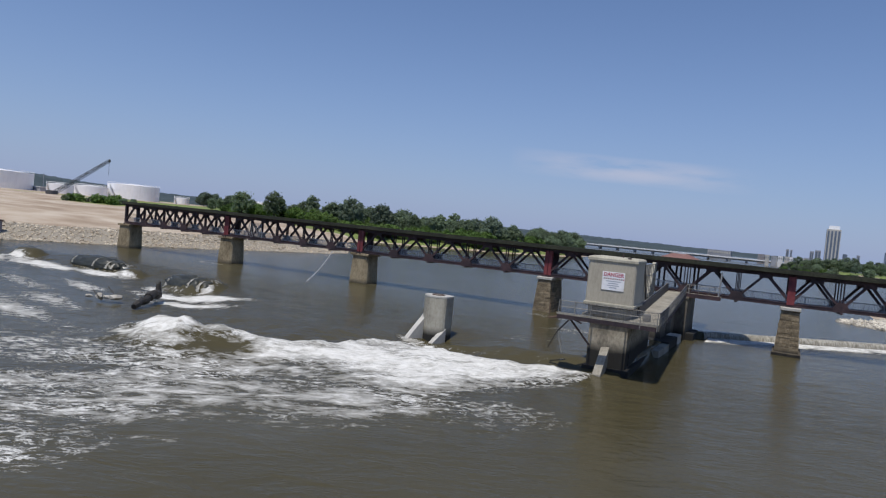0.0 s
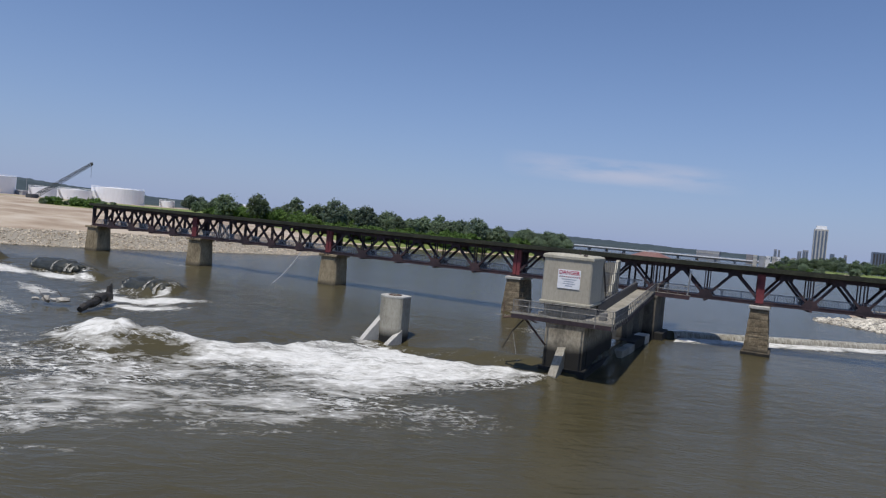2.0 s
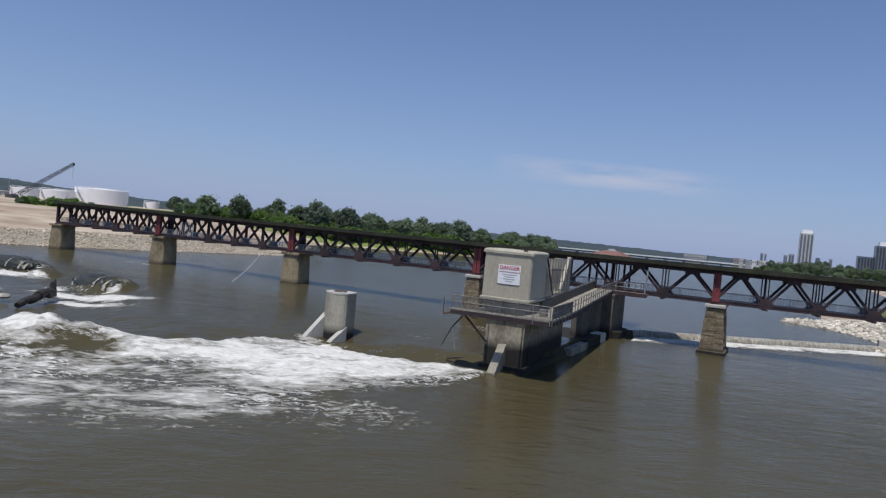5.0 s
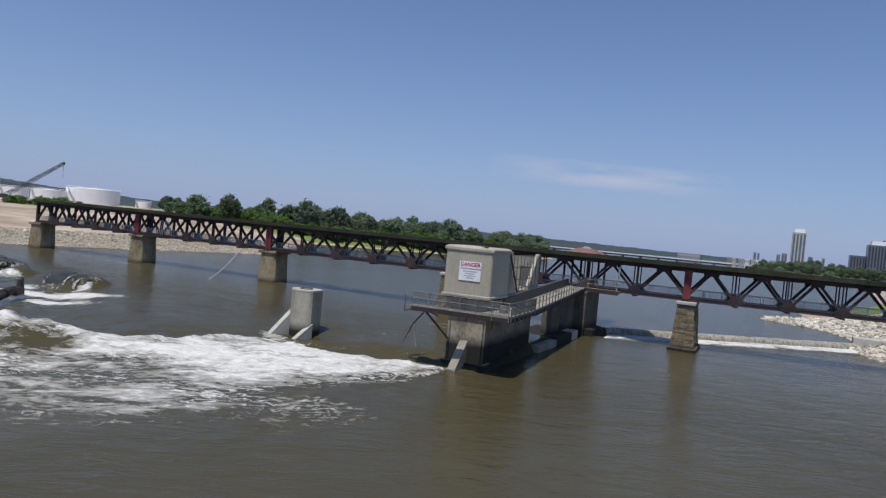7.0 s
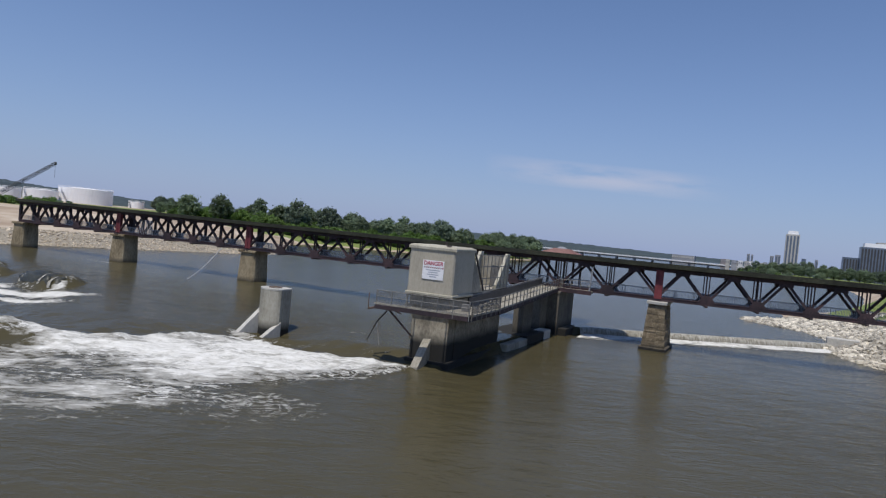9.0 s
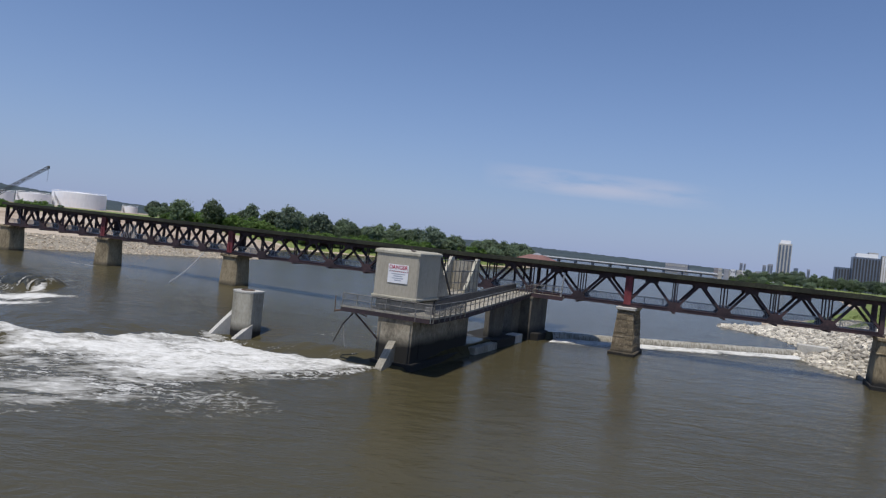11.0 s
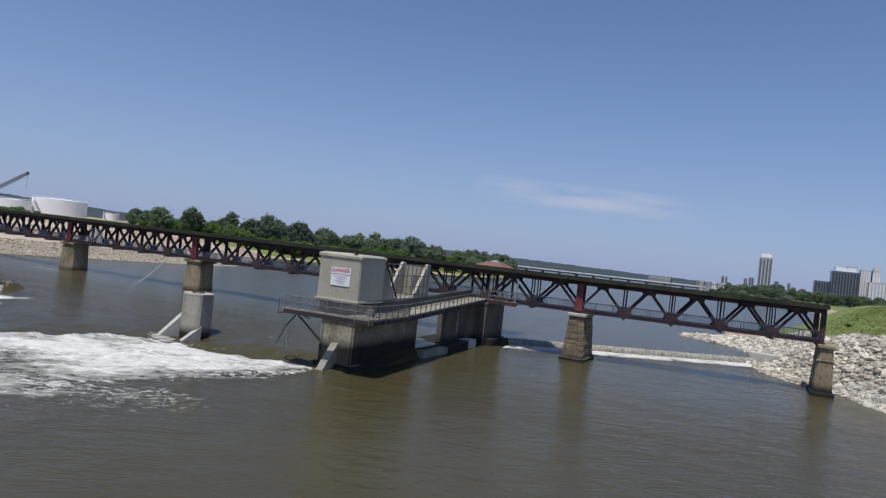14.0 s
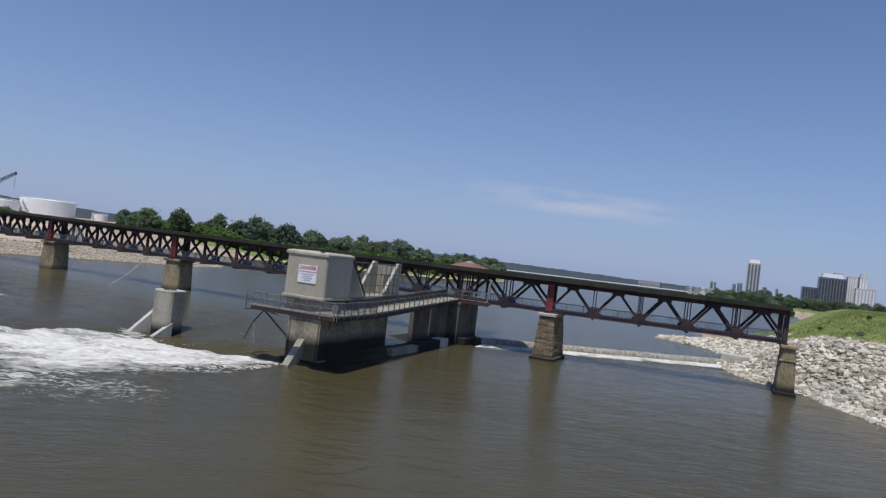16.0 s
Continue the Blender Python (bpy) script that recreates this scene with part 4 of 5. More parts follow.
house = thing("control_house", "small windowless concrete control house with a flat capped roof", "building", at=HOUSE)
part("neck", box(-1.75, 1.8, 0.3, 4.5, 4.72, 5.62), "concrete", house)
part("ledge", box(-2.14, 2.14, -0.06, 4.8, 5.62, 5.84, 0.04), "trim", house, "pale weathered ledge")
# black strip added for the shadow gap below the pale ledge
part("lower_ledge", box(-2.05, 2.05, 0.02, 4.7, 5.5, 5.615, 0.02), "deck", house)
c = 0.12
outline = ((-2.03, 0.05 + c), (-2.03 + c, 0.05), (2.03 - c, 0.05), (2.03, 0.05 + c), (2.03, 4.65), (-2.03, 4.65))
part("wall", prism(outline, 5.844, 9.42), "wall", house)
bm = bmesh.new()
rings = []
for z, g in ((9.424, 0.1), (9.62, 0.1), (9.72, 0.02), (9.8, -0.25)):
    rings.append([bm.verts.new(v) for v in ((-2.03 - g, 0.05 - g, z), (2.03 + g, 0.05 - g, z), (2.03 + g, 4.65 + g, z), (-2.03 - g, 4.65 + g, z))])
for r, s in zip(rings, rings[1:]):
    for i in range(4):
        bm.faces.new((r[i], r[(i + 1) % 4], s[(i + 1) % 4], s[i]))
bm.faces.new(rings[0][::-1])
bm.faces.new(rings[-1])
part("roof_cap", bm, "trim", house, "weathered sloping roof cap")
part("roof_patch", box(1.2, 1.5, 0.05, 0.4, 9.78, 9.86, 0.02), "steel", house)
part("vent_pipe", tube((0.6, 1.4, 9.8), (0.6, 1.4, 10.15), 0.05), "steel", house)

sign = thing("danger_sign", "white danger sign with red heading and hazard stripe on the wall", "sign", at=HOUSE @ pose(0.2, 0.03, 7.76, 90))
board = part("board", box(-0.95, 0.93, -0.78, 0.78, -0.0, 0.04), "sign", sign)
cu = bpy.data.curves.new("heading", "FONT")
cu.body, cu.size, cu.align_x, cu.align_y, cu.extrude, cu.offset = "DANGER", 0.46, "CENTER", "CENTER", 0.004, 0.012
cu.materials.append(M["sign_red"])
word = new("heading", cu)
word.parent, word.location, word.scale = board, (-0.01, 0.53, 0.046), (0.92, 1, 1)
for k in range(10):
    bm = bmesh.new()
    x = -0.84 + k * 0.18
    vs = [bm.verts.new((x + a, b, 0.046)) for a, b in ((0, 0.14), (0.1, 0.14), (0.15, 0.25), (0.05, 0.25))]
    bm.faces.new(vs)
    part("stripe", bm, "sign_red" if k % 2 else "sign_black", board)
for k, (w, y) in enumerate(((0.62, -0.02), (0.42, -0.2), (0.5, -0.38), (0.3, -0.55))):
    bm = bmesh.new()
    add_box(bm, -w, w, y - 0.045, y + 0.045, 0.042, 0.047)
    part("text_bar", bm, "sign_grey", board)

platform = thing("platform", "concrete platform slab round the control house", "platform")
outline = ((-10.6, -32.4), (-8.05, -32.4), (-8.65, -25.0), (-14.9, -24.6), (-14.9, -31.0), (-10.6, -31.0))
part("slab", prism(outline, 4.52, 4.7), "concrete", platform)
part("front_walkway", prism(((-16.4, -33.55), (-8.1, -33.1), (-8.1, -32.41), (-16.4, -32.86)), 4.58, 4.7), "concrete", platform, "narrow walkway in front of the house")
for k in range(2):
    x = -13.9 + k * 2.9
    part("bracket", beam((x, -33.2 + 0.03 * k, 4.42), (x, -30.85, 4.42), 0.12, 0.16), "steel", platform)
part("edge_beam", beam((-16.3, -33.5, 4.38), (-8.2, -33.05, 4.4), 0.16, 0.34), "steel", platform)
part("edge_beam", beam((-8.2, -32.9, 4.33), (-8.75, -25.2, 4.33), 0.16, 0.34), "steel", platform)
part("bracket", beam((-15.3, -33.0, 4.25), (-14.0, -31.0, 2.0), 0.13, 0.13), "steel", platform, "dark raking steel bracket")
part("bracket", beam((-15.0, -33.0, 4.25), (-14.5, -32.2, 3.9), 0.1, 0.1), "steel", platform)
part("box", box(-9.7, -9.1, -31.0, -30.5, 4.704, 5.3, 0.03), "grey", platform, "grey valve box")
platform_rail = railing("platform_rail", [(-16.2, -33.5, 4.7), (-8.1, -33.1, 4.7), (-8.0, -32.8, 4.7), (-8.62, -25.0, 4.7)], "galvanised pipe rail round the platform's edge")
bm = bmesh.new()
for a, b in (((-16.2, -33.48), (-8.1, -33.08)), ((-8.02, -32.8), (-8.6, -25.0))):
    a, b = Vector((*a, 4.7)), Vector((*b, 4.7))
    n = int((b - a).length / 0.11)
    for k in range(n + 1):
        q = a.lerp(b, k / n)
        add_box(bm, q.x - 0.009, q.x + 0.009, q.y - 0.009, q.y + 0.009, q.z + 0.05, q.z + 1.02)
    for k in range(9):
        add_beam(bm, a + Vector((0, 0, 0.06 + k * 0.115)), b + Vector((0, 0, 0.06 + k * 0.115)), 0.014, 0.014)
part("wire_mesh", bm, "grey", platform_rail, "grey wire mesh infill")
bm = bmesh.new()
add_tube(bm, (-17.1, -33.2, 4.1), (-16.2, -33.3, 4.3), 0.1)
add_tube(bm, (-17.1, -33.2, 4.05), (-17.12, -33.2, 5.4), 0.04)
add_tube(bm, (-17.2, -32.9, 4.1), (-16.0, -32.2, 4.35), 0.08)
tagged(part("broken_rail", bm, "rust"), "bent end of broken rail beyond the platform", "railing")

ramp = thing("ramp_walkway", "concrete ramp walkway from the platform up to the bridge", "walkway")
A, B = Vector((-8.65, -24.9, 4.7)), Vector((-10.7, 1.0, 5.6))
side = Vector((-2.3, -0.15, 0))
bm = bmesh.new()
vs = [bm.verts.new(v) for v in (A, B, B + side, A + side, A - Vector((0, 0, 0.16)), B - Vector((0, 0, 0.16)), B + side - Vector((0, 0, 0.16)), A + side - Vector((0, 0, 0.16)))]
for q in ((0, 1, 2, 3), (7, 6, 5, 4), (0, 4, 5, 1), (1, 5, 6, 2), (2, 6, 7, 3), (3, 7, 4, 0)):
    bm.faces.new([vs[i] for i in q])
part("deck", bm, "concrete", ramp)
part("edge_beam", beam(A - Vector((0.05, 0, 0.36)), B - Vector((0.05, 0, 0.36)), 0.15, 0.4), "steel", ramp)
bm = bmesh.new()
P, Q = A + side + Vector((0.1, -1.8, -0.1)), B + side + Vector((0.1, 0, 0))
vs = [bm.verts.new(v) for v in (P, Q, Q + Vector((0, 0, 0.85)), P + Vector((0, 0, 0.85)), P - Vector((0.2, 0, 0)), Q - Vector((0.2, 0, 0)), Q + Vector((-0.2, 0, 0.85)), P + Vector((-0.2, 0, 0.85)))]
for q in ((0, 1, 2, 3), (7, 6, 5, 4), (0, 4, 5, 1), (1, 5, 6, 2), (2, 6, 7, 3), (3, 7, 4, 0)):
    bm.faces.new([vs[i] for i in q])
part("parapet", bm, "slate", ramp, "dark slate-grey inner parapet")
part("parapet_rail", tube(P + Vector((-0.1, 0, 0.98)), Q + Vector((-0.1, 0, 0.98)), 0.05), "rail", ramp)
railing("ramp_rail", [tuple(A), tuple(B), (-10.4, 1.0, 5.6)], "galvanised pipe rail along the ramp walkway")
landing = thing("landing", "short landing that joins the ramp to the bridge walkway", "walkway")
part("deck", box(-13.0, -6.6, 0.4, 1.3, 5.3, 5.6, 0.02), "concrete", landing)
part("edge_beam", box(-13.0, -6.6, 0.3, 0.4, 5.1, 5.6), "steel", landing)
part("tall_post", beam((-6.9, 0.5, 5.4), (-6.75, 0.7, 8.6), 0.14, 0.14), "mesh", landing, "pale tall post")
railing("landing_rail", [(-10.4, 0.45, 5.6), (-6.8, 0.45, 5.6)], "galvanised pipe rail on the landing")

# machine block behind the house: two raking fins, a back wall and a fence
block = thing("machine_block", "concrete machine recess with two raking wing walls", "machinery block", at=HOUSE)
part("floor", box(-2.0, 1.25, 4.9, 17.4, 4.304, 5.85, 0.03), "concrete", block)


def wing(x):
    bm = bmesh.new()
    prof = ((13.4, 5.85), (17.0, 5.85), (17.0, 9.35), (16.3, 9.35), (13.4, 6.2))
    l = [bm.verts.new((x - 0.16, y, z)) for y, z in prof]
    r = [bm.verts.new((x + 0.16, y, z)) for y, z in prof]
    bm.faces.new(l)
    bm.faces.new(r[::-1])
    for i in range(5):
        bm.faces.new((l[i], r[i], r[(i + 1) % 5], l[(i + 1) % 5]))
    return part("wing_wall", bm, "trim", block)


wing(-1.6)
wing(1.3)
bm = bmesh.new()
add_box(bm, -1.44, -0.45, 16.85, 17.15, 5.9, 9.0)
add_box(bm, 0.45, 1.14, 16.85, 17.15, 5.9, 9.0)
add_box(bm, -0.45, 0.45, 16.85, 17.15, 8.0, 9.0)
part("back_wall", bm, "concrete", block)
part("hatch_frame", box(-0.42, 0.42, 16.9, 17.0, 5.9, 7.95, 0.03), "grey", block)
for k in range(9):
    y = 7.6 + k * 1.1
    part("fence_post", tube((1.55, y, 5.85), (1.55, y, 9.2), 0.04), "rail", block)
for z in (9.2, 8.1, 7.0, 6.2):
    part("fence_rail", tube((1.55, 5.0 if z > 9 else 7.6, z), (1.55, 16.9, z), 0.035), "rail", block)
bm = bmesh.new()
l = [bm.verts.new((1.55, y, z)) for y, z in ((4.66, 5.85), (8.2, 5.85), (7.7, 6.1), (5.1, 9.1), (4.66, 9.3))]
r = [bm.verts.new((1.85, y, z)) for y, z in ((4.66, 5.85), (8.2, 5.85), (7.7, 6.1), (5.1, 9.1), (4.66, 9.3))]
bm.faces.new(l)
bm.faces.new(r[::-1])
for i in range(5):
    bm.faces.new((l[i], r[i], r[(i + 1) % 5], l[(i + 1) % 5]))
part("side_wall", bm, "concrete", block, "sloping grey side wall behind the house")
part("drop_pipe", beam((1.95, 4.9, 9.45), (1.9, 8.1, 6.0), 0.12, 0.16), "slate", block, "dark raking pipe")

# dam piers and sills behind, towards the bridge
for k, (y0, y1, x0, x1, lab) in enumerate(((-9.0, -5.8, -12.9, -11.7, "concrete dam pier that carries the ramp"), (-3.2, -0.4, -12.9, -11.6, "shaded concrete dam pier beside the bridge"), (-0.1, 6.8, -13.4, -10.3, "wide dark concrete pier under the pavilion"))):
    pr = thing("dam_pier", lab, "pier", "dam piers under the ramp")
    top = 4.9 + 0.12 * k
    part("shaft", box(x0, x1, y0, y1, -2.0, top - 0.3, 0.05), "shade_stained", pr)
    part("cap", box(x0 - 0.1, x1 + 0.1, y0 - 0.1, y1 + 0.1, top - 0.3, top, 0.04), "shade_stained", pr)
sill = thing("sill_slab", "low wet concrete sill between the dam piers", "sill")
part("slab", box(-15.5, -10.3, -17.4, -11.0, -2.0, 0.42, 0.06), "concrete", sill)
part("slab", box(-15.5, -10.4, -10.97, -2.4, -2.0, 0.62, 0.06), "base", sill)
part("end_block", box(-11.7, -10.3, -4.8, -2.45, -2.0, 0.7, 0.06), "pale", sill, "pale concrete end block")
part("slab", box(-15.5, -9.3, 0.63, 6.0, -2.0, 0.6, 0.06), "base", sill)

# pavilion with a hipped roof on the pier beyond the bridge
pav = thing("pavilion", "open pavilion with a red-brown hipped roof beyond the bridge", "pavilion")
for x in (-15.2, -13.0, -10.7):
    for y in (6.6, 10.6):
        part("post", box(x - 0.12, x + 0.12, y - 0.12, y + 0.12, 4.9, 8.95), "steel", pav)
part("floor", box(-15.8, -10.0, 6.0, 11.2, 4.95, 5.2), "concrete", pav)
bm = bmesh.new()
e = [bm.verts.new(v) for v in ((-17.0, 5.2, 9.0), (-9.0, 5.2, 9.0), (-9.0, 12.0, 9.0), (-17.0, 12.0, 9.0))]
e2 = [bm.verts.new(v) for v in ((-17.0, 5.2, 8.86), (-9.0, 5.2, 8.86), (-9.0, 12.0, 8.86), (-17.0, 12.0, 8.86))]
t = [bm.verts.new(v) for v in ((-14.0, 8.1, 10.35), (-12.0, 8.1, 10.35), (-12.0, 9.1, 10.35), (-14.0, 9.1, 10.35))]
bm.faces.new(t)
bm.faces.new(e2[::-1])
for i in range(4):
    bm.faces.new((e[i], e[(i + 1) % 4], t[(i + 1) % 4], t[i]))
    bm.faces.new((e2[i], e2[(i + 1) % 4], e[(i + 1) % 4], e[i]))
part("roof", bm, "roof", pav, "red-brown tiled hipped roof")
bm = prism(((-13.6, 8.2), (-12.4, 8.2), (-12.4, 9.0), (-13.6, 9.0)), 10.36, 10.6, 0.6)
part("lantern", bm, "grey_far", pav)
part("finial", tube((-16.2, 6.0, 9.0), (-16.2, 6.0, 9.9), 0.07), "steel", pav)

# lone gate column with two raking fins
col = thing("gate_column", "lone pale concrete gate column standing in the rapids", "column", at=pose(-29.95, -29.3, 0))
outline = [(1.36 * math.cos(a), 1.36 * math.sin(a)) for a in np.linspace(0, math.tau, 33)[:-1]]
outline = [(x if x < 0 else min(x * 1.25, 1.35), y) for x, y in outline]
part("shaft", prism(outline, -2.0, 3.98), "column", col, smooth=False)
part("rim", prism([(x * 1.02, y * 1.02) for x, y in outline], 3.984, 4.13), "pale", col)
bm = bmesh.new()
for k in range(14):
    a = k * math.tau / 14
    add_beam(bm, (0.6 * math.cos(a), 0.6 * math.sin(a), 4.17), (0.6 * math.cos(a + 0.45), 0.6 * math.sin(a + 0.45), 4.17), 0.1, 0.08)
part("anchor_ring", bm, "rust", col)
part("bolt", box(1.0, 1.15, -0.98, -0.86, 3.3, 3.45), "steel", col)
fin("fin", (-0.95, -0.6), (-1.6, -3.3), 2.2, -0.3, 0.55, "pale", col)
fin("fin", (1.2, -0.5), (0.85, -2.5), 1.0, -0.3, 0.5, "pale", col)

# falling sheet over the right-hand weir
weir = thing("weir", "low concrete weir with a thin white curtain of water", "weir")
d = (WEIR_B - WEIR_A)
n = Vector((-d.y, d.x, 0)).normalized()
bm = bmesh.new()
cols = 160
prof = ((0.5, POOL + 0.02), (0.1, POOL + 0.02), (-0.12, POOL - 0.08), (-0.28, POOL - 0.35), (-0.36, LOW - 0.1))
rows_ = []
for i in range(cols + 1):
    p = WEIR_A + d * (i / cols)
    j = 0.025 * math.sin(i * 1.7) + 0.02 * math.sin(i * 4.1) + 0.05 * math.sin(i * 0.31)
    rows_.append([bm.verts.new(p + n * (o + (j if k > 1 else 0)) + Vector((0, 0, z))) for k, (o, z) in enumerate(prof)])
for r, s in zip(rows_, rows_[1:]):
    for k in range(len(prof) - 1):
        bm.faces.new((r[k], r[k + 1], s[k + 1], s[k]))
part("curtain", bm, "falls", weir, "thin ribbed curtain of falling water", smooth=True)
part("abutment", box(20.6, 24.6, 28.4, 30.2, -2.0, 1.5, 0.08), "pale", weir, "pale concrete abutment block")

def broken_stub(x, y, half, height, turn, seed, streaks):
    """A worn, wet stump of wall with thin sheets of water running down its face."""
    rng = np.random.RandomState(seed)
    stub = thing("broken_stub", "dark wet stump of a broken dam pier in the rapids", "pier stump", "broken stumps of the dam", pose(x, y, 0, 0, 0, turn))

    def dome(cx, rx, ry, rz, rough):
        bm = bmesh.new()
        bmesh.ops.create_icosphere(bm, subdivisions=4, radius=1.0)
        for v in bm.verts:
            k = 1 + rough * (math.sin(v.co.x * 9 * rx + seed) * math.sin(v.co.y * 5 + 1.3 * seed) + 0.6 * math.sin(v.co.x * 21 + v.co.z * 8))
            e = abs(v.co.x) ** 0.7 * (1 if v.co.x > 0 else -1)
            v.co = Vector((cx + e * rx * k, v.co.y * ry * k, v.co.z * rz * k))
        return bm

    part("body", dome(0, half, 1.9, height, 0.1), "wetstone", stub, "dark slick concrete", smooth=True)
    for cx in streaks:
        w, lean = rng.uniform(0.12, 0.3), rng.uniform(-0.3, 0.3)
        bm = bmesh.new()
        rows_ = []
        for i in range(9):
            a = radians(80 - 9.5 * i)
            k = 1.03 * max(0.25, 1 - abs(cx) ** 3) ** 0.5
            x, g = cx * half + lean * i / 8, w * (0.25 + 0.16 * i)
            rows_.append([bm.verts.new((x + g * j + 0.05 * math.sin(i * 2.3 + j), -1.95 * k * math.cos(a) - 0.05 * (1 - j * j), (height + 0.03) * k * math.sin(a))) for j in (-1, 0, 1)])
        for r, t in zip(rows_, rows_[1:]):
            for j in (0, 1):
                bm.faces.new((r[j], r[j + 1], t[j + 1], t[j]))
        part("water_sheet", bm, "falls", stub, "thin white sheet of running water", smooth=True)
    return stub


broken_stub(-66.3, -27.4, 4.1, 1.6, -4, 3, (-0.8, 0.36, 0.7))
broken_stub(-92.0, -21.9, 6.4, 1.4, -4, 5, (-0.75, 0.2, 0.66, 0.8))

# driftwood trunk stranded in the rapids, with a few pale stones
log = thing("driftwood_log", "black waterlogged tree trunk stranded in the rapids", "log", at=pose(-0.2, 2.2, 0))
bm = bmesh.new()
pts = [Vector((-56.6, -45.4, 0.0)), Vector((-57.8, -43.5, 0.25)), Vector((-58.9, -41.6, 0.4)), Vector((-60.1, -39.6, 0.5))]
fine_pts = [pts[0].lerp(pts[3], t) + Vector((0.1 * math.sin(t * 17), 0, 0.12 * math.sin(t * 11) + 0.25 * math.sin(t * 2.4))) for t in np.linspace(0, 1, 10)]
for i, (a, b) in enumerate(zip(fine_pts, fine_pts[1:])):
    add_tube(bm, a, b, 0.3 + 0.025 * i + 0.07 * math.sin(i * 2.7), 9, 0.32 + 0.025 * i + 0.07 * math.sin(i * 2.7 + 1.2))
part("trunk", bm, "wood", log)
for p, q, r, r2 in (((-60.1, -39.7, 0.2), (-60.25, -39.6, 1.7), 0.34, 0.2), ((-60.3, -39.3, 0.2), (-60.75, -39.0, 1.85), 0.3, 0.14), ((-59.8, -40.2, 0.3), (-59.6, -40.3, 1.15), 0.26, 0.12)):
    part("root_stump", tube(p, q, r, 8, r2), "wood", log)
part("root", tube((-59.2, -41.0, 0.4), (-59.0, -41.2, 1.05), 0.18, 7, 0.1), "wood", log)
part("root", tube((-58.4, -42.4, 0.3), (-58.2, -42.6, 0.8), 0.13, 6, 0.07), "wood", log)
for a, b in (((-61.2, -41.8, 0.2), (-63.6, -41.2, 1.2)), ((-62.8, -42.8, 0.2), (-64.6, -42.4, 1.0))):
    tagged(part("branch", tube(a, b, 0.06, 5, 0.03), "wood"), "thin dead branch sticking out of the rapids", "branch")
snag = thing("hanging_snag", "bent dark branch caught under the platform's bracket", "debris")
for p, q, r in (((-15.4, -33.0, 4.1), (-16.3, -33.05, 3.0), 0.07), ((-16.3, -33.05, 3.0), (-17.0, -33.1, 1.5), 0.055)):
    part("limb", tube(p, q, r, 6, r * 0.8), "wood", snag)
part("bar", tube((-16.2, -33.05, 3.0), (-15.6, -33.5, 1.3), 0.035, 5), "rail", snag, "thin pale bar")

# ---------- riprap ----------
def stone_shape(rng, size):
    """Corners and faces of one angular boulder: a squashed, jittered icosahedron."""
    g = (1 + 5 ** 0.5) / 2
    base = np.array([(-1, g, 0), (1, g, 0), (-1, -g, 0), (1, -g, 0), (0, -1, g), (0, 1, g), (0, -1, -g), (0, 1, -g), (g, 0, -1), (g, 0, 1), (-g, 0, -1), (-g, 0, 1)]) / 1.9
    v = base * (1 + rng.uniform(-0.28, 0.28, (12, 1))) * rng.uniform(0.65, 1.2, 3) * np.array((1, 1, 0.72)) * size / 2
    a = rng.uniform(0, math.tau)
    c, s = math.cos(a), math.sin(a)
    return v @ np.array(((c, s, 0), (-s, c, 0), (0, 0, 1)))


ICO = [(0, 11, 5), (0, 5, 1), (0, 1, 7), (0, 7, 10), (0, 10, 11), (1, 5, 9), (5, 11, 4), (11, 10, 2), (10, 7, 6), (7, 1, 8),
       (3, 9, 4), (3, 4, 2), (3, 2, 6), (3, 6, 8), (3, 8, 9), (4, 9, 5), (2, 4, 11), (6, 2, 10), (8, 6, 7), (9, 8, 1)]


def scatter(rng, poly, x0, x1, y0, y1, count, band, sizes):
    """Random places on a bank's slope, with sizes; band: how far from the waterline."""
    X, Y = rng.uniform(x0, x1, count), rng.uniform(y0, y1, count)
    d = inside_distance(X, Y, poly)
    keep = (d > -0.9) & (d < band + rng.uniform(-1.5, 1.5, count))
    X, Y = X[keep], Y[keep]
    Z = ground_height(X, Y)[0]
    return np.stack([X, Y, Z], 1), rng.uniform(*sizes, len(X)) * np.where(rng.rand(len(X)) < 0.12, 1.5, 1.0)


def rubble(name, places, sizes, rng, label, material="rocks"):
    verts, faces = [], []
    for p, s in zip(places, sizes):
        o = len(verts)
        verts += [tuple(v) for v in stone_shape(rng, s) + p + np.array((0, 0, 0.12 * s))]
        faces += [(a + o, b + o, c + o) for a, b, c in ICO]
    me = bpy.data.meshes.new(name)
    me.from_pydata(verts, [], faces)
    me.materials.append(M[material])
    return tagged(new(name, me), label, "riprap", kind="stuff")


rng = np.random.RandomState(5)
pl, sl = scatter(rng, LEFT_BANK, -165, -100, -60, 100, 30000, 13, (0.26, 0.55))
rubble("left_riprap", pl, sl, rng, "buff rubble riprap along the sandy shore")
pr_, sr = scatter(rng, RIGHT_BANK, 4, 64, -25, 72, 36000, 13.0, (0.42, 0.9))
order = np.argsort(np.hypot(pr_[:, 0] - 30, pr_[:, 1] - 8))
near_r, far_r = order[:300], order[300:]
rubble("right_riprap", pr_[far_r], sr[far_r], rng, "pale limestone riprap on the bank and its spit", "rocks_right")
bank_stones = thing("riprap_slope", "pale limestone boulders tipped round the end pier", "riprap")
stone_meshes = []
for k in range(10):
    me = bpy.data.meshes.new("boulder")
    me.from_pydata([tuple(v) for v in stone_shape(rng, 1.0)], [], ICO)
    me.materials.append(M["rock"])
    stone_meshes.append(me)
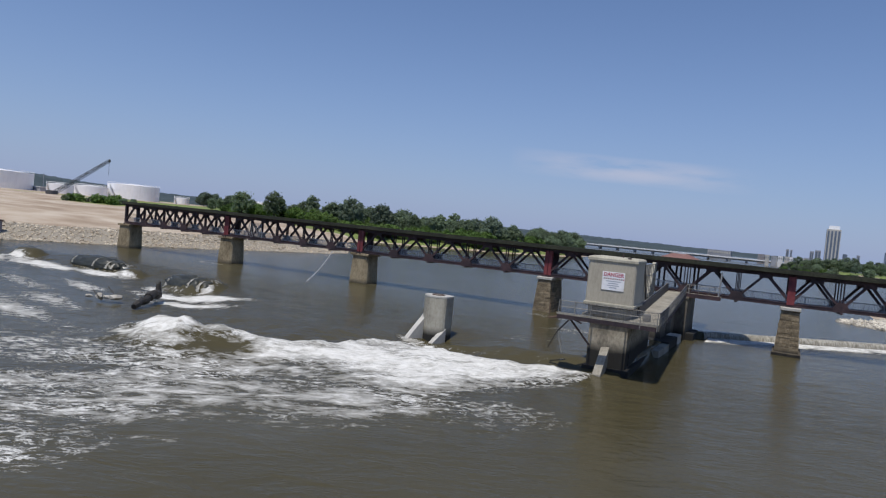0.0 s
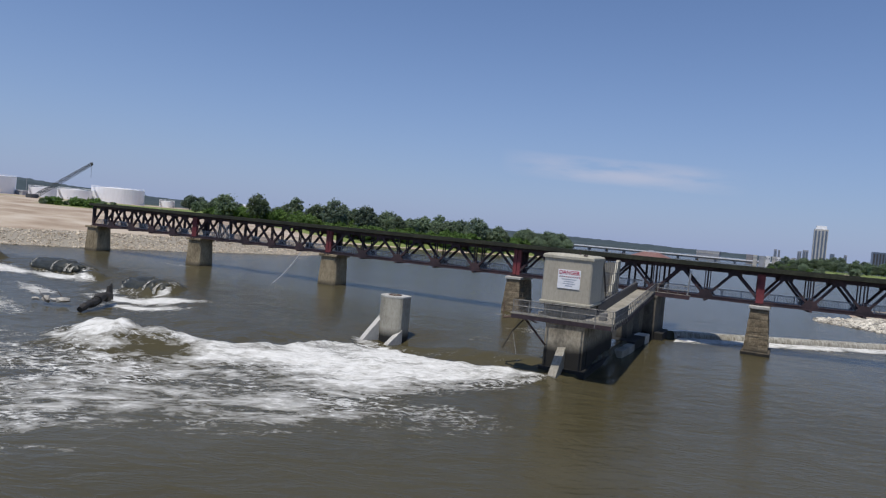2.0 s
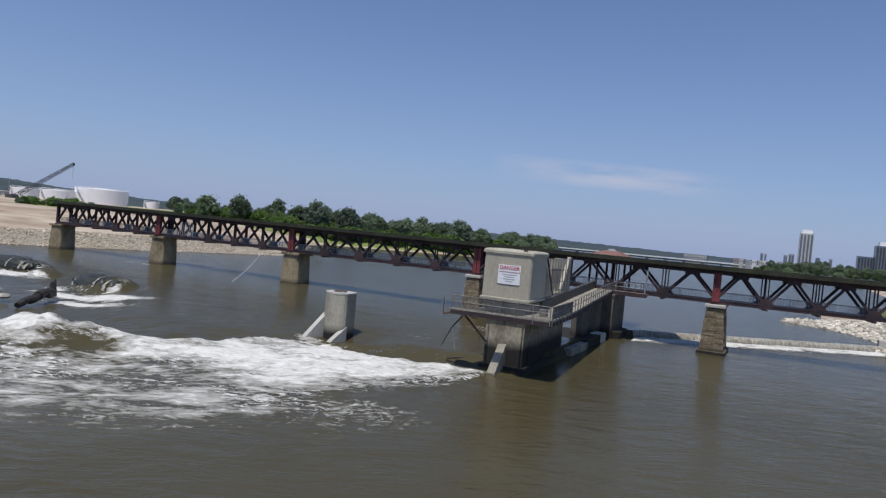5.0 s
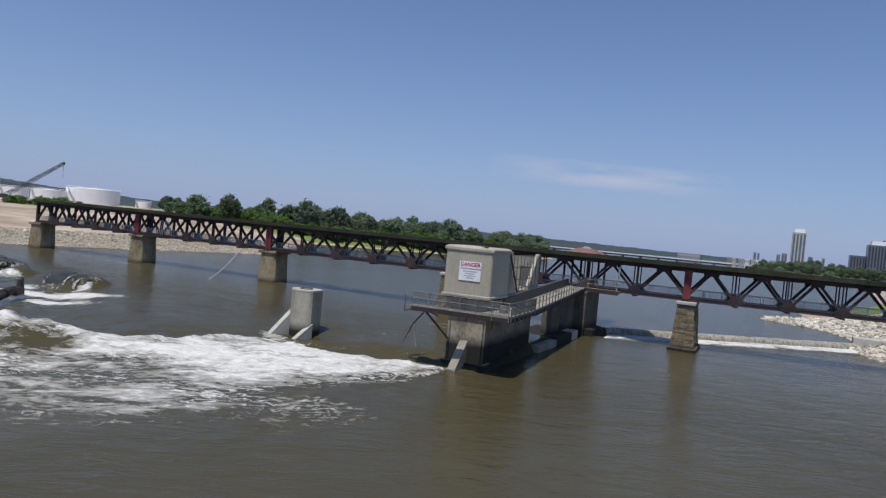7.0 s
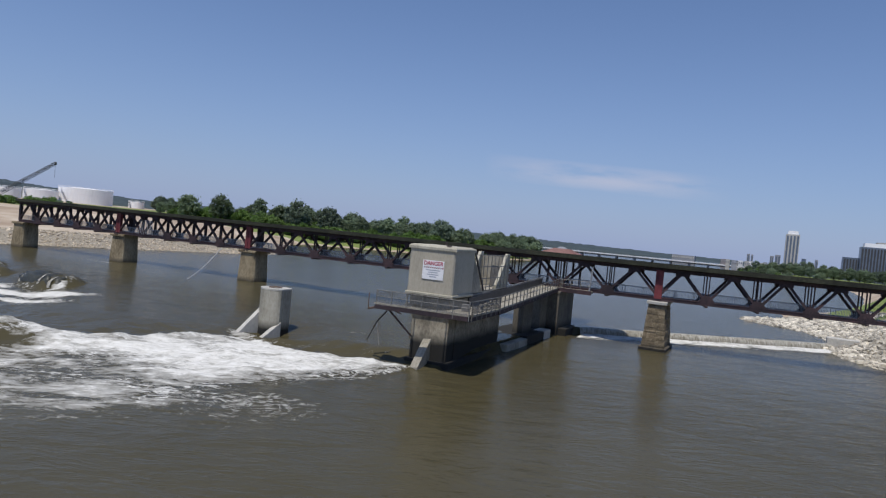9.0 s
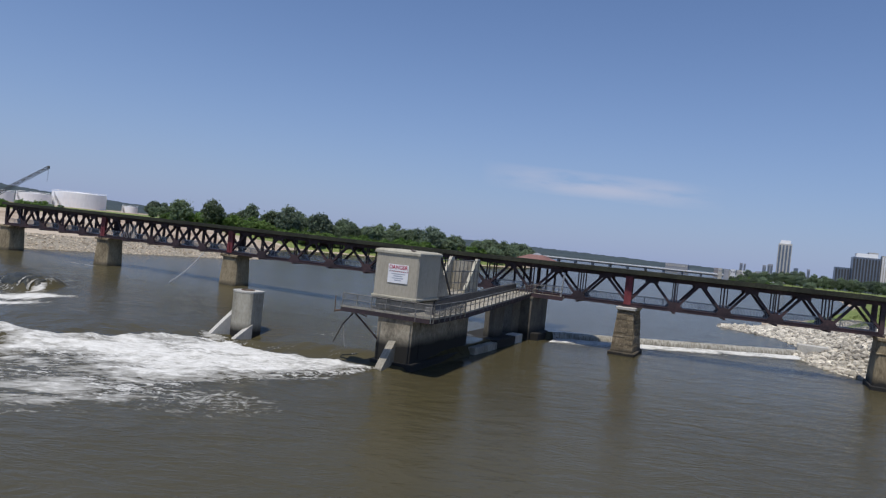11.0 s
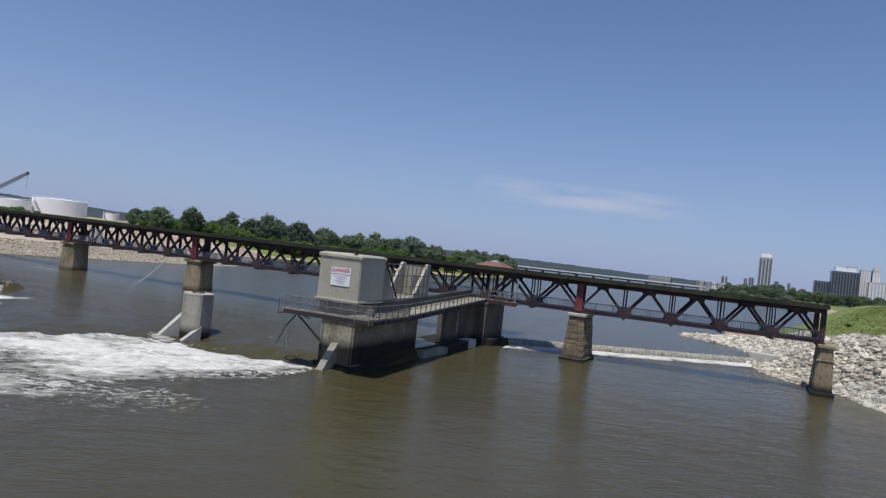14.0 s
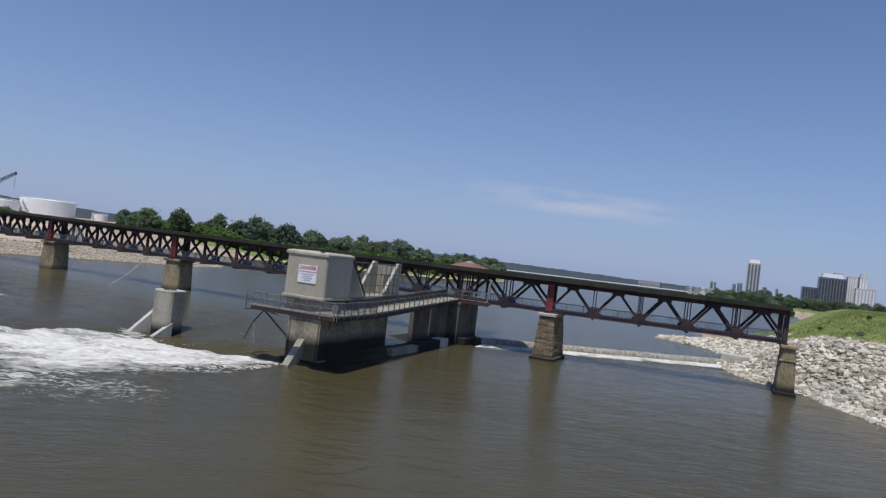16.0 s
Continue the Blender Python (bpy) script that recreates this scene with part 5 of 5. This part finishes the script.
for i in near_r:
    ob = new("boulder", stone_meshes[int(rng.randint(10))])
    ob.parent = bank_stones
    ob.matrix_basis = pose(*(pr_[i] + np.array((0, 0, 0.12 * sr[i]))), rng.uniform(-15, 15), rng.uniform(-15, 15), rng.uniform(0, 360)) @ Matrix.Diagonal((sr[i], sr[i], sr[i], 1))
for x, y, z, s in ((-63.2, -42.4, 0.2, 1.1), (-62.4, -42.2, 0.2, 0.9), (-61.6, -41.6, 0.25, 1.5), (-64.6, -42.7, 0.1, 0.8)):
    ob = new("river_stone", stone_meshes[int(rng.randint(10))])
    ob.matrix_basis = pose(x, y, z, 0, 0, x * 70) @ Matrix.Diagonal((s, s, s * 0.8, 1))
    tagged(ob, "pale stone stranded in the rapids", "stone", "stones in the rapids")
tagged(part("drain_ledge", box(40.5, 47.5, 14.2, 15.2, 4.6, 5.6, 0.06), "rust"), "brown timber ledge along the riprap's upper edge", "ledge")


# ---------- trees ----------
def crown_mesh(name, seed, height, width, start, material, sprays=4200, leaf=0.38):
    """Leaf sprays gathered into uneven lobes round a few limbs."""
    rng = np.random.RandomState(seed)
    lobes = []
    for k in range(64):
        big = k < 16
        t = rng.uniform(0.05, 0.9) if big else rng.uniform(0, 1)
        z = start + (height - start) * (0.1 + 0.8 * t)
        reach = width / 2 * math.sin(math.pi * (0.16 + 0.74 * t)) * (rng.uniform(0.1, 0.6) if big else rng.uniform(0.55, 1.0))
        a = rng.uniform(0, math.tau)
        lobes.append((reach * math.cos(a), reach * math.sin(a), z, (rng.uniform(0.16, 0.26) if big else rng.uniform(0.05, 0.12)) * width))
    lobes.append((0, 0, height - 0.12 * width, 0.14 * width))
    verts, faces = [], []
    for k in range(sprays):
        x, y, z, r = lobes[rng.randint(len(lobes))]
        d = rng.normal(size=3)
        d /= np.linalg.norm(d)
        c = np.array((x, y, z)) + d * r * rng.choice((rng.uniform(0.55, 1.1), rng.uniform(0.3, 1.55))) * np.array((1, 1, 0.8))
        n = d + np.array((0, 0, 0.3)) + rng.normal(size=3) * 0.65
        n /= np.linalg.norm(n)
        u = np.cross(n, (0.3, 0.2, 1.0))
        u /= np.linalg.norm(u) + 1e-9
        w = np.cross(n, u)
        s, o = leaf * rng.uniform(0.6, 1.4), len(verts)
        for a, b in ((-1, -0.3), (0.1, -0.8), (1, 0.1), (0.2, 0.9), (-0.7, 0.6)):
            verts.append(tuple(c + (u * a + w * b) * s + n * rng.uniform(-0.15, 0.15) * s))
        faces.append((o, o + 1, o + 2, o + 3, o + 4))
    me = bpy.data.meshes.new(name)
    me.from_pydata(verts, [], faces)
    me.materials.append(M[material])
    return me


def trunk_mesh(height, width, start, seed):
    rng = random.Random(seed)
    bm = bmesh.new()
    add_tube(bm, (0, 0, -0.6), (0.1, 0, start), 0.03 * height, 7, 0.02 * height)
    add_tube(bm, (0.1, 0, start), (0, 0.1, height * 0.75), 0.02 * height, 6, 0.005 * height)
    for k in range(5):
        a = rng.uniform(0, math.tau)
        z = start * rng.uniform(0.7, 1.3)
        add_tube(bm, (0.05, 0, z), (math.cos(a) * width * 0.33, math.sin(a) * width * 0.33, z + height * 0.3), 0.011 * height, 5, 0.004 * height)
    me = bpy.data.meshes.new("trunk")
    bm.to_mesh(me)
    bm.free()
    me.materials.append(M["bark"])
    return me


KINDS = []
for k, (h, w, st, mat_) in enumerate(((15, 13, 1.2, "leaf_dark"), (18, 14, 1.5, "leaf_dark"), (13, 14, 0.6, "leaf"), (16, 11, 0.8, "leaf"), (10, 11, 0.2, "leaf_light"), (7, 10, 0.0, "leaf_light"), (14, 12, 0.8, "leaf"), (20, 15, 1.8, "leaf_dark"))):
    KINDS.append((crown_mesh("crown", 100 + k, h, w, st, mat_), trunk_mesh(h, w, st, k), h))
BUSH = [crown_mesh("bush", 200 + k, 3.2, 4.6, 0.0, m_, 420, 0.34) for k, m_ in enumerate(("leaf_light", "leaf", "leaf_light"))]


def plant_tree(x, y, kind, scale, turn, label, group):
    crown, trunk, h = KINDS[kind]
    z = float(ground_height(np.array([x]), np.array([y]))[0][0])
    tree = thing("tree", label, "tree", group, pose(x, y, z, 0, 0, turn) @ Matrix.Diagonal((scale, scale, scale, 1)))
    for n_, me in (("crown", crown), ("trunk", trunk)):
        ob = new(n_, me)
        ob.parent = tree


rt = random.Random(9)
LABELS = ("dense dark green tree in full leaf", "tall broad dark green tree on the wooded bank", "rounded mid-green tree in full leaf", "slender green tree on the wooded bank",
          "bright green young tree at the water's edge", "low bright green willow thicket tree", "rounded green tree on the wooded bank", "tall dark tree standing above the wood")


def row(a, b, count, depth, kinds, scale, group):
    for k in range(count):
        t = (k + rt.uniform(0.1, 0.9)) / count
        nx, ny = -(b[1] - a[1]), b[0] - a[0]
        ln = math.hypot(nx, ny)
        off = rt.uniform(*depth)
        kind = rt.choice(kinds)
        plant_tree(a[0] + (b[0] - a[0]) * t + nx / ln * off, a[1] + (b[1] - a[1]) * t + ny / ln * off, kind, 0.9 * rt.uniform(*scale), rt.uniform(0, 360), LABELS[kind], group)


WOOD, WOOD_R = "wood on the far left bank", "wood on the right bank"
for x, y, kind, scale in ((-262, 182, 2, 0.98), (-236, 178, 6, 0.95), (-222, 190, 3, 0.86), (-205, 186, 2, 0.92), (-190, 180, 0, 1.1), (-178, 188, 0, 0.98), (-133, 218, 1, 0.82), (-125, 226, 3, 0.78), (-118, 281, 6, 0.85)):
    plant_tree(x, y, kind, scale, x * 7, LABELS[kind], WOOD)
row((-290, 190), (-215, 180), 20, (0, 16), (4, 5, 5, 2), (0.62, 0.88), WOOD)
row((-232, 184), (-180, 176), 16, (0, 12), (2, 4, 5), (0.6, 0.8), WOOD)
row((-215, 176), (-165, 168), 20, (0, 10), (5, 5, 4), (0.7, 0.95), WOOD)
row((-215, 190), (-150, 192), 22, (0, 26), (2, 4, 6), (0.7, 0.95), WOOD)
row((-164, 170), (-124, 212), 18, (2, 10), (5, 4, 5), (0.7, 0.95), WOOD)
row((-176, 184), (-126, 222), 24, (4, 24), (0, 2, 3, 6), (0.7, 0.95), WOOD)
row((-120, 216), (-110, 270), 16, (2, 18), (2, 4, 6, 5), (0.6, 0.85), WOOD)
row((-122, 220), (-112, 275), 14, (10, 40), (0, 3, 6), (0.62, 0.82), WOOD)
row((-109, 275), (-114, 330), 12, (2, 24), (2, 6, 4), (0.62, 0.85), WOOD)
row((-114, 332), (-170, 500), 26, (2, 40), (0, 2, 6), (0.7, 0.95), WOOD)
row((-330, 222), (-290, 205), 6, (-8, 10), (2, 4, 6), (0.55, 0.75), "trees beside the tank farm")
row((-452, 318), (-400, 330), 10, (-12, 15), (0, 2, 6), (0.7, 0.95), "trees beside the tank farm")
row((-2, 580), (36, 525), 14, (-14, -2), (2, 4, 6), (0.62, 0.82), WOOD_R)
row((0, 600), (150, 560), 44, (-10, 30), (0, 2, 3, 6), (0.62, 0.88), WOOD_R)
row((-8, 640), (220, 620), 40, (0, 40), (0, 1, 2, 6), (0.62, 0.88), WOOD_R)
row((40, 520), (62, 400), 14, (-18, -3), (2, 4, 5), (0.5, 0.75), WOOD_R)
row((100, 420), (260, 380), 24, (0, 30), (0, 2, 6), (0.6, 0.85), WOOD_R)
row((72, 292), (160, 262), 18, (0, 26), (0, 2, 6), (0.6, 0.85), WOOD_R)

for k in range(9):
    x, y = rt.uniform(34, 62), rt.uniform(24, 62)
    if inside_distance(np.array([x]), np.array([y]), RIGHT_BANK)[0] < 13:
        continue
    z, s = float(ground_height(np.array([x]), np.array([y]))[0][0]), rt.uniform(0.15, 0.32)
    ob = new("bush", BUSH[k % 3])
    ob.matrix_basis = pose(x, y, z, 0, 0, rt.uniform(0, 360)) @ Matrix.Diagonal((s, s, s * 0.8, 1))
    tagged(ob, "low bright green bush on the grassy bank", "bush", "bushes on the right bank")
for k in range(34):
    t = rt.uniform(0, 1)
    x, y = -268 + 16 * t + rt.uniform(-5, 5), 86 + 20 * t + rt.uniform(-5, 5)
    z, s = float(ground_height(np.array([x]), np.array([y]))[0][0]), rt.uniform(0.5, 1.05)
    ob = new("bush", BUSH[k % 3])
    ob.matrix_basis = pose(x, y, z, 0, 0, rt.uniform(0, 360)) @ Matrix.Diagonal((s, s, s, 1))
    tagged(ob, "green scrub bush on the sandy bank", "bush", "scrub below the tanks")

# grass tufts on the near right bank
rng = np.random.RandomState(77)
X, Y = rng.uniform(30, 75, 22000), rng.uniform(4, 75, 22000)
d = inside_distance(X, Y, RIGHT_BANK)
keep = d > 12.5 + rng.uniform(-1, 5, 22000)
X, Y = X[keep], Y[keep]
Z = ground_height(X, Y)[0]
verts, faces = [], []
for x, y, z in zip(X, Y, Z):
    for j in range(3):
        a, h, w, o = rng.uniform(0, math.tau), rng.uniform(0.08, 0.24), rng.uniform(0.04, 0.1), len(verts)
        cx, cy = x + rng.uniform(-0.3, 0.3), y + rng.uniform(-0.3, 0.3)
        verts += [(cx - w * math.cos(a), cy - w * math.sin(a), z - 0.05), (cx + w * math.cos(a), cy + w * math.sin(a), z - 0.05), (cx + rng.uniform(-0.2, 0.2), cy + rng.uniform(-0.2, 0.2), z + h)]
        faces.append((o, o + 1, o + 2))
me = bpy.data.meshes.new("grass")
me.from_pydata(verts, [], faces)
me.materials.append(M["grass"])
tagged(new("grass", me), "rough bright grass on the right bank", "grass", kind="stuff")


# ---------- tank farm and crane on the left shore ----------
def storage_tank(x, y, r, z0, z1, label):
    t_ = thing("storage_tank", label, "storage tank", "tank farm", pose(x, y, z0))
    h = z1 - z0
    ring = [(r * math.cos(a), r * math.sin(a)) for a in np.linspace(0, math.tau, 49)[:-1]]
    part("shell", prism(ring, -2.0, h), "tank", t_, smooth=False)
    top_ = part("roof", prism([(1.0 * a, 1.0 * b) for a, b in ring], h + 0.004, h + 0.05 * r, 0.9), "tank", t_)
    bm = bmesh.new()
    for k in range(24):
        a = k * math.tau / 24
        b = (k + 1) * math.tau / 24
        add_tube(bm, (r * math.cos(a), r * math.sin(a), h), (r * math.cos(a), r * math.sin(a), h + 1.1), 0.08, 4)
        add_tube(bm, (r * math.cos(a), r * math.sin(a), h + 1.1), (r * math.cos(b), r * math.sin(b), h + 1.1), 0.06, 4)
    part("roof_rail", bm, "tank", top_)
    bm = bmesh.new()
    for k in range(16):
        a = -1.2 - k * 0.035
        add_box(bm, -0.5, 0.5, -0.4, 0.4, -0.06, 0.06, m=pose((r + 0.5) * math.cos(a), (r + 0.5) * math.sin(a), h * k / 16, 0, 0, math.degrees(a)))
    part("stair", bm, "grey", t_)
    for z in (0.33, 0.66):
        part("ring_seam", prism([(a * 1.004, b * 1.004) for a, b in ring], h * z, h * z + 0.16), "tank", t_)
    return t_


storage_tank(-528, 194, 33, 5.5, 19.8, "huge white oil storage tank on the far shore")
storage_tank(-468.5, 215.5, 8.7, 6, 14.0, "white oil storage tank beside the crane")
storage_tank(-490, 254.6, 12, 6, 15.0, "white oil storage tank behind scrub")
storage_tank(-481.5, 286, 19.5, 6, 18.9, "wide white oil storage tank with a stair")
storage_tank(-462, 318, 6, 6, 12.6, "small white oil storage tank among trees")
storage_tank(-470, 420, 8, 7, 15.5, "white oil storage tank rising over the wood")
hut = thing("pump_house", "low grey pump house beside the tanks", "building", at=pose(-504, 224, 6))
part("wall", box(-5, 5, -4, 4, -1, 4.5), "grey_far", hut)
part("roof", box(-5.4, 5.4, -4.4, 4.4, 4.5, 5), "tank", hut)
for x, y, h in ((-560, 260, 18), (-480, 300, 14), (-452, 345, 15), (-447, 352, 14.5)):
    tagged(part("mast", tube((x, y, 3), (x, y, h + 4), 0.22, 5), "grey_far"), "thin grey mast at the tank farm", "mast")

crane = thing("crane", "dark lattice-boom crawler crane with its boom raised", "crane")
foot, tip = Vector((-369, 147.6, 8.2)), Vector((-387.5, 193.7, 31.2))
side = (tip - foot).cross(Vector((0, 0, 1))).normalized()
upv = side.cross((tip - foot).normalized())
bm = bmesh.new()
n = 18
for s in (-1, 1):
    for u in (-1, 1):
        add_tube(bm, foot + side * s * 0.85 + upv * u * 0.85, tip + side * s * 0.55 + upv * u * 0.55, 0.17, 5)
for k in range(n):
    a, b = foot.lerp(tip, k / n), foot.lerp(tip, (k + 1) / n)
    for s in (-1, 1):
        add_tube(bm, a + side * s * 0.85 + upv * 0.85 * (-1) ** k, b + side * s * 0.85 - upv * 0.85 * (-1) ** k, 0.11, 4)
    add_tube(bm, a + side * 0.85 * (-1) ** k + upv * 0.85, b - side * 0.85 * (-1) ** k + upv * 0.85, 0.11, 4)
part("boom", bm, "crane", crane)
part("boom_head", tube(tip - upv * 0.8, tip + upv * 0.8, 0.7, 7), "crane", crane)
part("hoist_rope", tube(tip, tip - Vector((0, 0, 9)), 0.09, 4), "crane", crane)
part("house", box(-4.5, 3.0, -1.8, 1.8, 0, 3.2, 0.2, m=pose(foot.x + 2, foot.y - 3, 6.3, 0, 0, -55)), "crane", crane)
part("cab", box(-6.2, -4.6, -0.9, 1.0, 0.2, 3.0, 0.15, m=pose(foot.x + 2, foot.y - 3, 6.3, 0, 0, -55)), "crane", crane)
for s in (-1, 1):
    part("track", box(-4.5, 4.5, 1.6 * s - 0.5, 1.6 * s + 0.5, -1.8, -0.1, 0.3, m=pose(foot.x + 2, foot.y - 3, 6.3, 0, 0, -55)), "crane", crane)
shed = thing("shed", "small rusty red shed by the riprap", "shed", at=pose(-136.5, -14, 2.2, 0, 0, 20))
part("wall", box(-2, 2, -1.5, 1.5, -0.6, 1.6, 0.04), "brick_far", shed)
part("roof", box(-2.2, 2.2, -1.7, 1.7, 1.604, 1.8, 0.04), "rust", shed)

# ---------- far road bridge, skyline and hills ----------
fb = thing("road_bridge", "long pale concrete road bridge across the river upstream", "bridge")
a, b = Vector((-300, 770, 5.6)), Vector((0, 815, 5.6))
part("deck", beam(a, b, 14, 1.3), "white_roof", fb)
part("girder", beam(a - Vector((0, 0, 1.6)), b - Vector((0, 0, 1.6)), 9, 1.7), "grey_far", fb)
for k in range(14):
    p = a.lerp(b, (k + 0.5) / 14)
    part("pier", box(p.x - 1, p.x + 1, p.y - 4.5, p.y + 4.5, -3, 3.2), "grey_far", fb)


def hill(name, points, depth, label):
    """A long wooded ridge with an uneven crest."""
    rng = np.random.RandomState(len(points))
    bm = bmesh.new()
    prev = None
    pts = []
    for (x0, y0, h0), (x1, y1, h1) in zip(points, points[1:]):
        for t in np.linspace(0, 1, 24)[:-1]:
            pts.append((x0 + (x1 - x0) * t, y0 + (y1 - y0) * t, h0 + (h1 - h0) * t))
    for x, y, h in pts:
        u = Vector((x, y, 0)).normalized()
        h += rng.uniform(-1.4, 1.4)
        cur = [bm.verts.new((x, y, -2)), bm.verts.new((x + u.x * depth * 0.3, y + u.y * depth * 0.3, h * 0.8)), bm.verts.new((x + u.x * depth * 0.5, y + u.y * depth * 0.5, h)), bm.verts.new((x + u.x * depth, y + u.y * depth, -2))]
        if prev:
            for i in range(3):
                bm.faces.new((prev[i], cur[i], cur[i + 1], prev[i + 1]))
        prev = cur
    ob = part(name, bm, "hill")
    return tagged(ob, label, "hill", kind="structure")


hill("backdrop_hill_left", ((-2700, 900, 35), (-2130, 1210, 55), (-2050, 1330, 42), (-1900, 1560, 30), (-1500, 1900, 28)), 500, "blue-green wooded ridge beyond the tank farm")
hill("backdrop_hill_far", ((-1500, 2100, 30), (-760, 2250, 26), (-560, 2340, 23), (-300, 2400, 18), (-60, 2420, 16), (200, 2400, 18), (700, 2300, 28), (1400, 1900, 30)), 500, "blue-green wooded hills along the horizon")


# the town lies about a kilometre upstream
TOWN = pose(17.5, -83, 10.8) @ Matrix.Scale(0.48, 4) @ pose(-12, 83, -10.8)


def tower_block(name, x0, x1, y, depth, z1, wall, label, bays=0, bay="glass_tower", cap=None, cap_z=0, floors=0):
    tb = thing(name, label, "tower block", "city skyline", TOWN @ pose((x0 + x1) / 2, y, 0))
    w = (x1 - x0) / 2
    body = part("body", box(-w, w, 0, depth, -16, z1), wall, tb)
    for k in range(bays):
        c = -w + (k + 0.5) * 2 * w / bays
        part("window_bay", box(c - 0.28 * 2 * w / bays, c + 0.28 * 2 * w / bays, -0.6, 0.5, 8, z1 - 4), bay, body)
    for k in range(floors):
        z = 8 + (z1 - 12) * k / floors
        part("floor_band", box(-w - 0.4, w + 0.4, -0.4, depth + 0.4, z, z + 0.9), wall if bays else "grey_far", tb)
    if cap:
        part("roof_cap", box(-w * 0.8, w * 0.8, 2, depth - 2, z1, z1 + cap_z, 0, 1.5), cap, tb)
    return tb


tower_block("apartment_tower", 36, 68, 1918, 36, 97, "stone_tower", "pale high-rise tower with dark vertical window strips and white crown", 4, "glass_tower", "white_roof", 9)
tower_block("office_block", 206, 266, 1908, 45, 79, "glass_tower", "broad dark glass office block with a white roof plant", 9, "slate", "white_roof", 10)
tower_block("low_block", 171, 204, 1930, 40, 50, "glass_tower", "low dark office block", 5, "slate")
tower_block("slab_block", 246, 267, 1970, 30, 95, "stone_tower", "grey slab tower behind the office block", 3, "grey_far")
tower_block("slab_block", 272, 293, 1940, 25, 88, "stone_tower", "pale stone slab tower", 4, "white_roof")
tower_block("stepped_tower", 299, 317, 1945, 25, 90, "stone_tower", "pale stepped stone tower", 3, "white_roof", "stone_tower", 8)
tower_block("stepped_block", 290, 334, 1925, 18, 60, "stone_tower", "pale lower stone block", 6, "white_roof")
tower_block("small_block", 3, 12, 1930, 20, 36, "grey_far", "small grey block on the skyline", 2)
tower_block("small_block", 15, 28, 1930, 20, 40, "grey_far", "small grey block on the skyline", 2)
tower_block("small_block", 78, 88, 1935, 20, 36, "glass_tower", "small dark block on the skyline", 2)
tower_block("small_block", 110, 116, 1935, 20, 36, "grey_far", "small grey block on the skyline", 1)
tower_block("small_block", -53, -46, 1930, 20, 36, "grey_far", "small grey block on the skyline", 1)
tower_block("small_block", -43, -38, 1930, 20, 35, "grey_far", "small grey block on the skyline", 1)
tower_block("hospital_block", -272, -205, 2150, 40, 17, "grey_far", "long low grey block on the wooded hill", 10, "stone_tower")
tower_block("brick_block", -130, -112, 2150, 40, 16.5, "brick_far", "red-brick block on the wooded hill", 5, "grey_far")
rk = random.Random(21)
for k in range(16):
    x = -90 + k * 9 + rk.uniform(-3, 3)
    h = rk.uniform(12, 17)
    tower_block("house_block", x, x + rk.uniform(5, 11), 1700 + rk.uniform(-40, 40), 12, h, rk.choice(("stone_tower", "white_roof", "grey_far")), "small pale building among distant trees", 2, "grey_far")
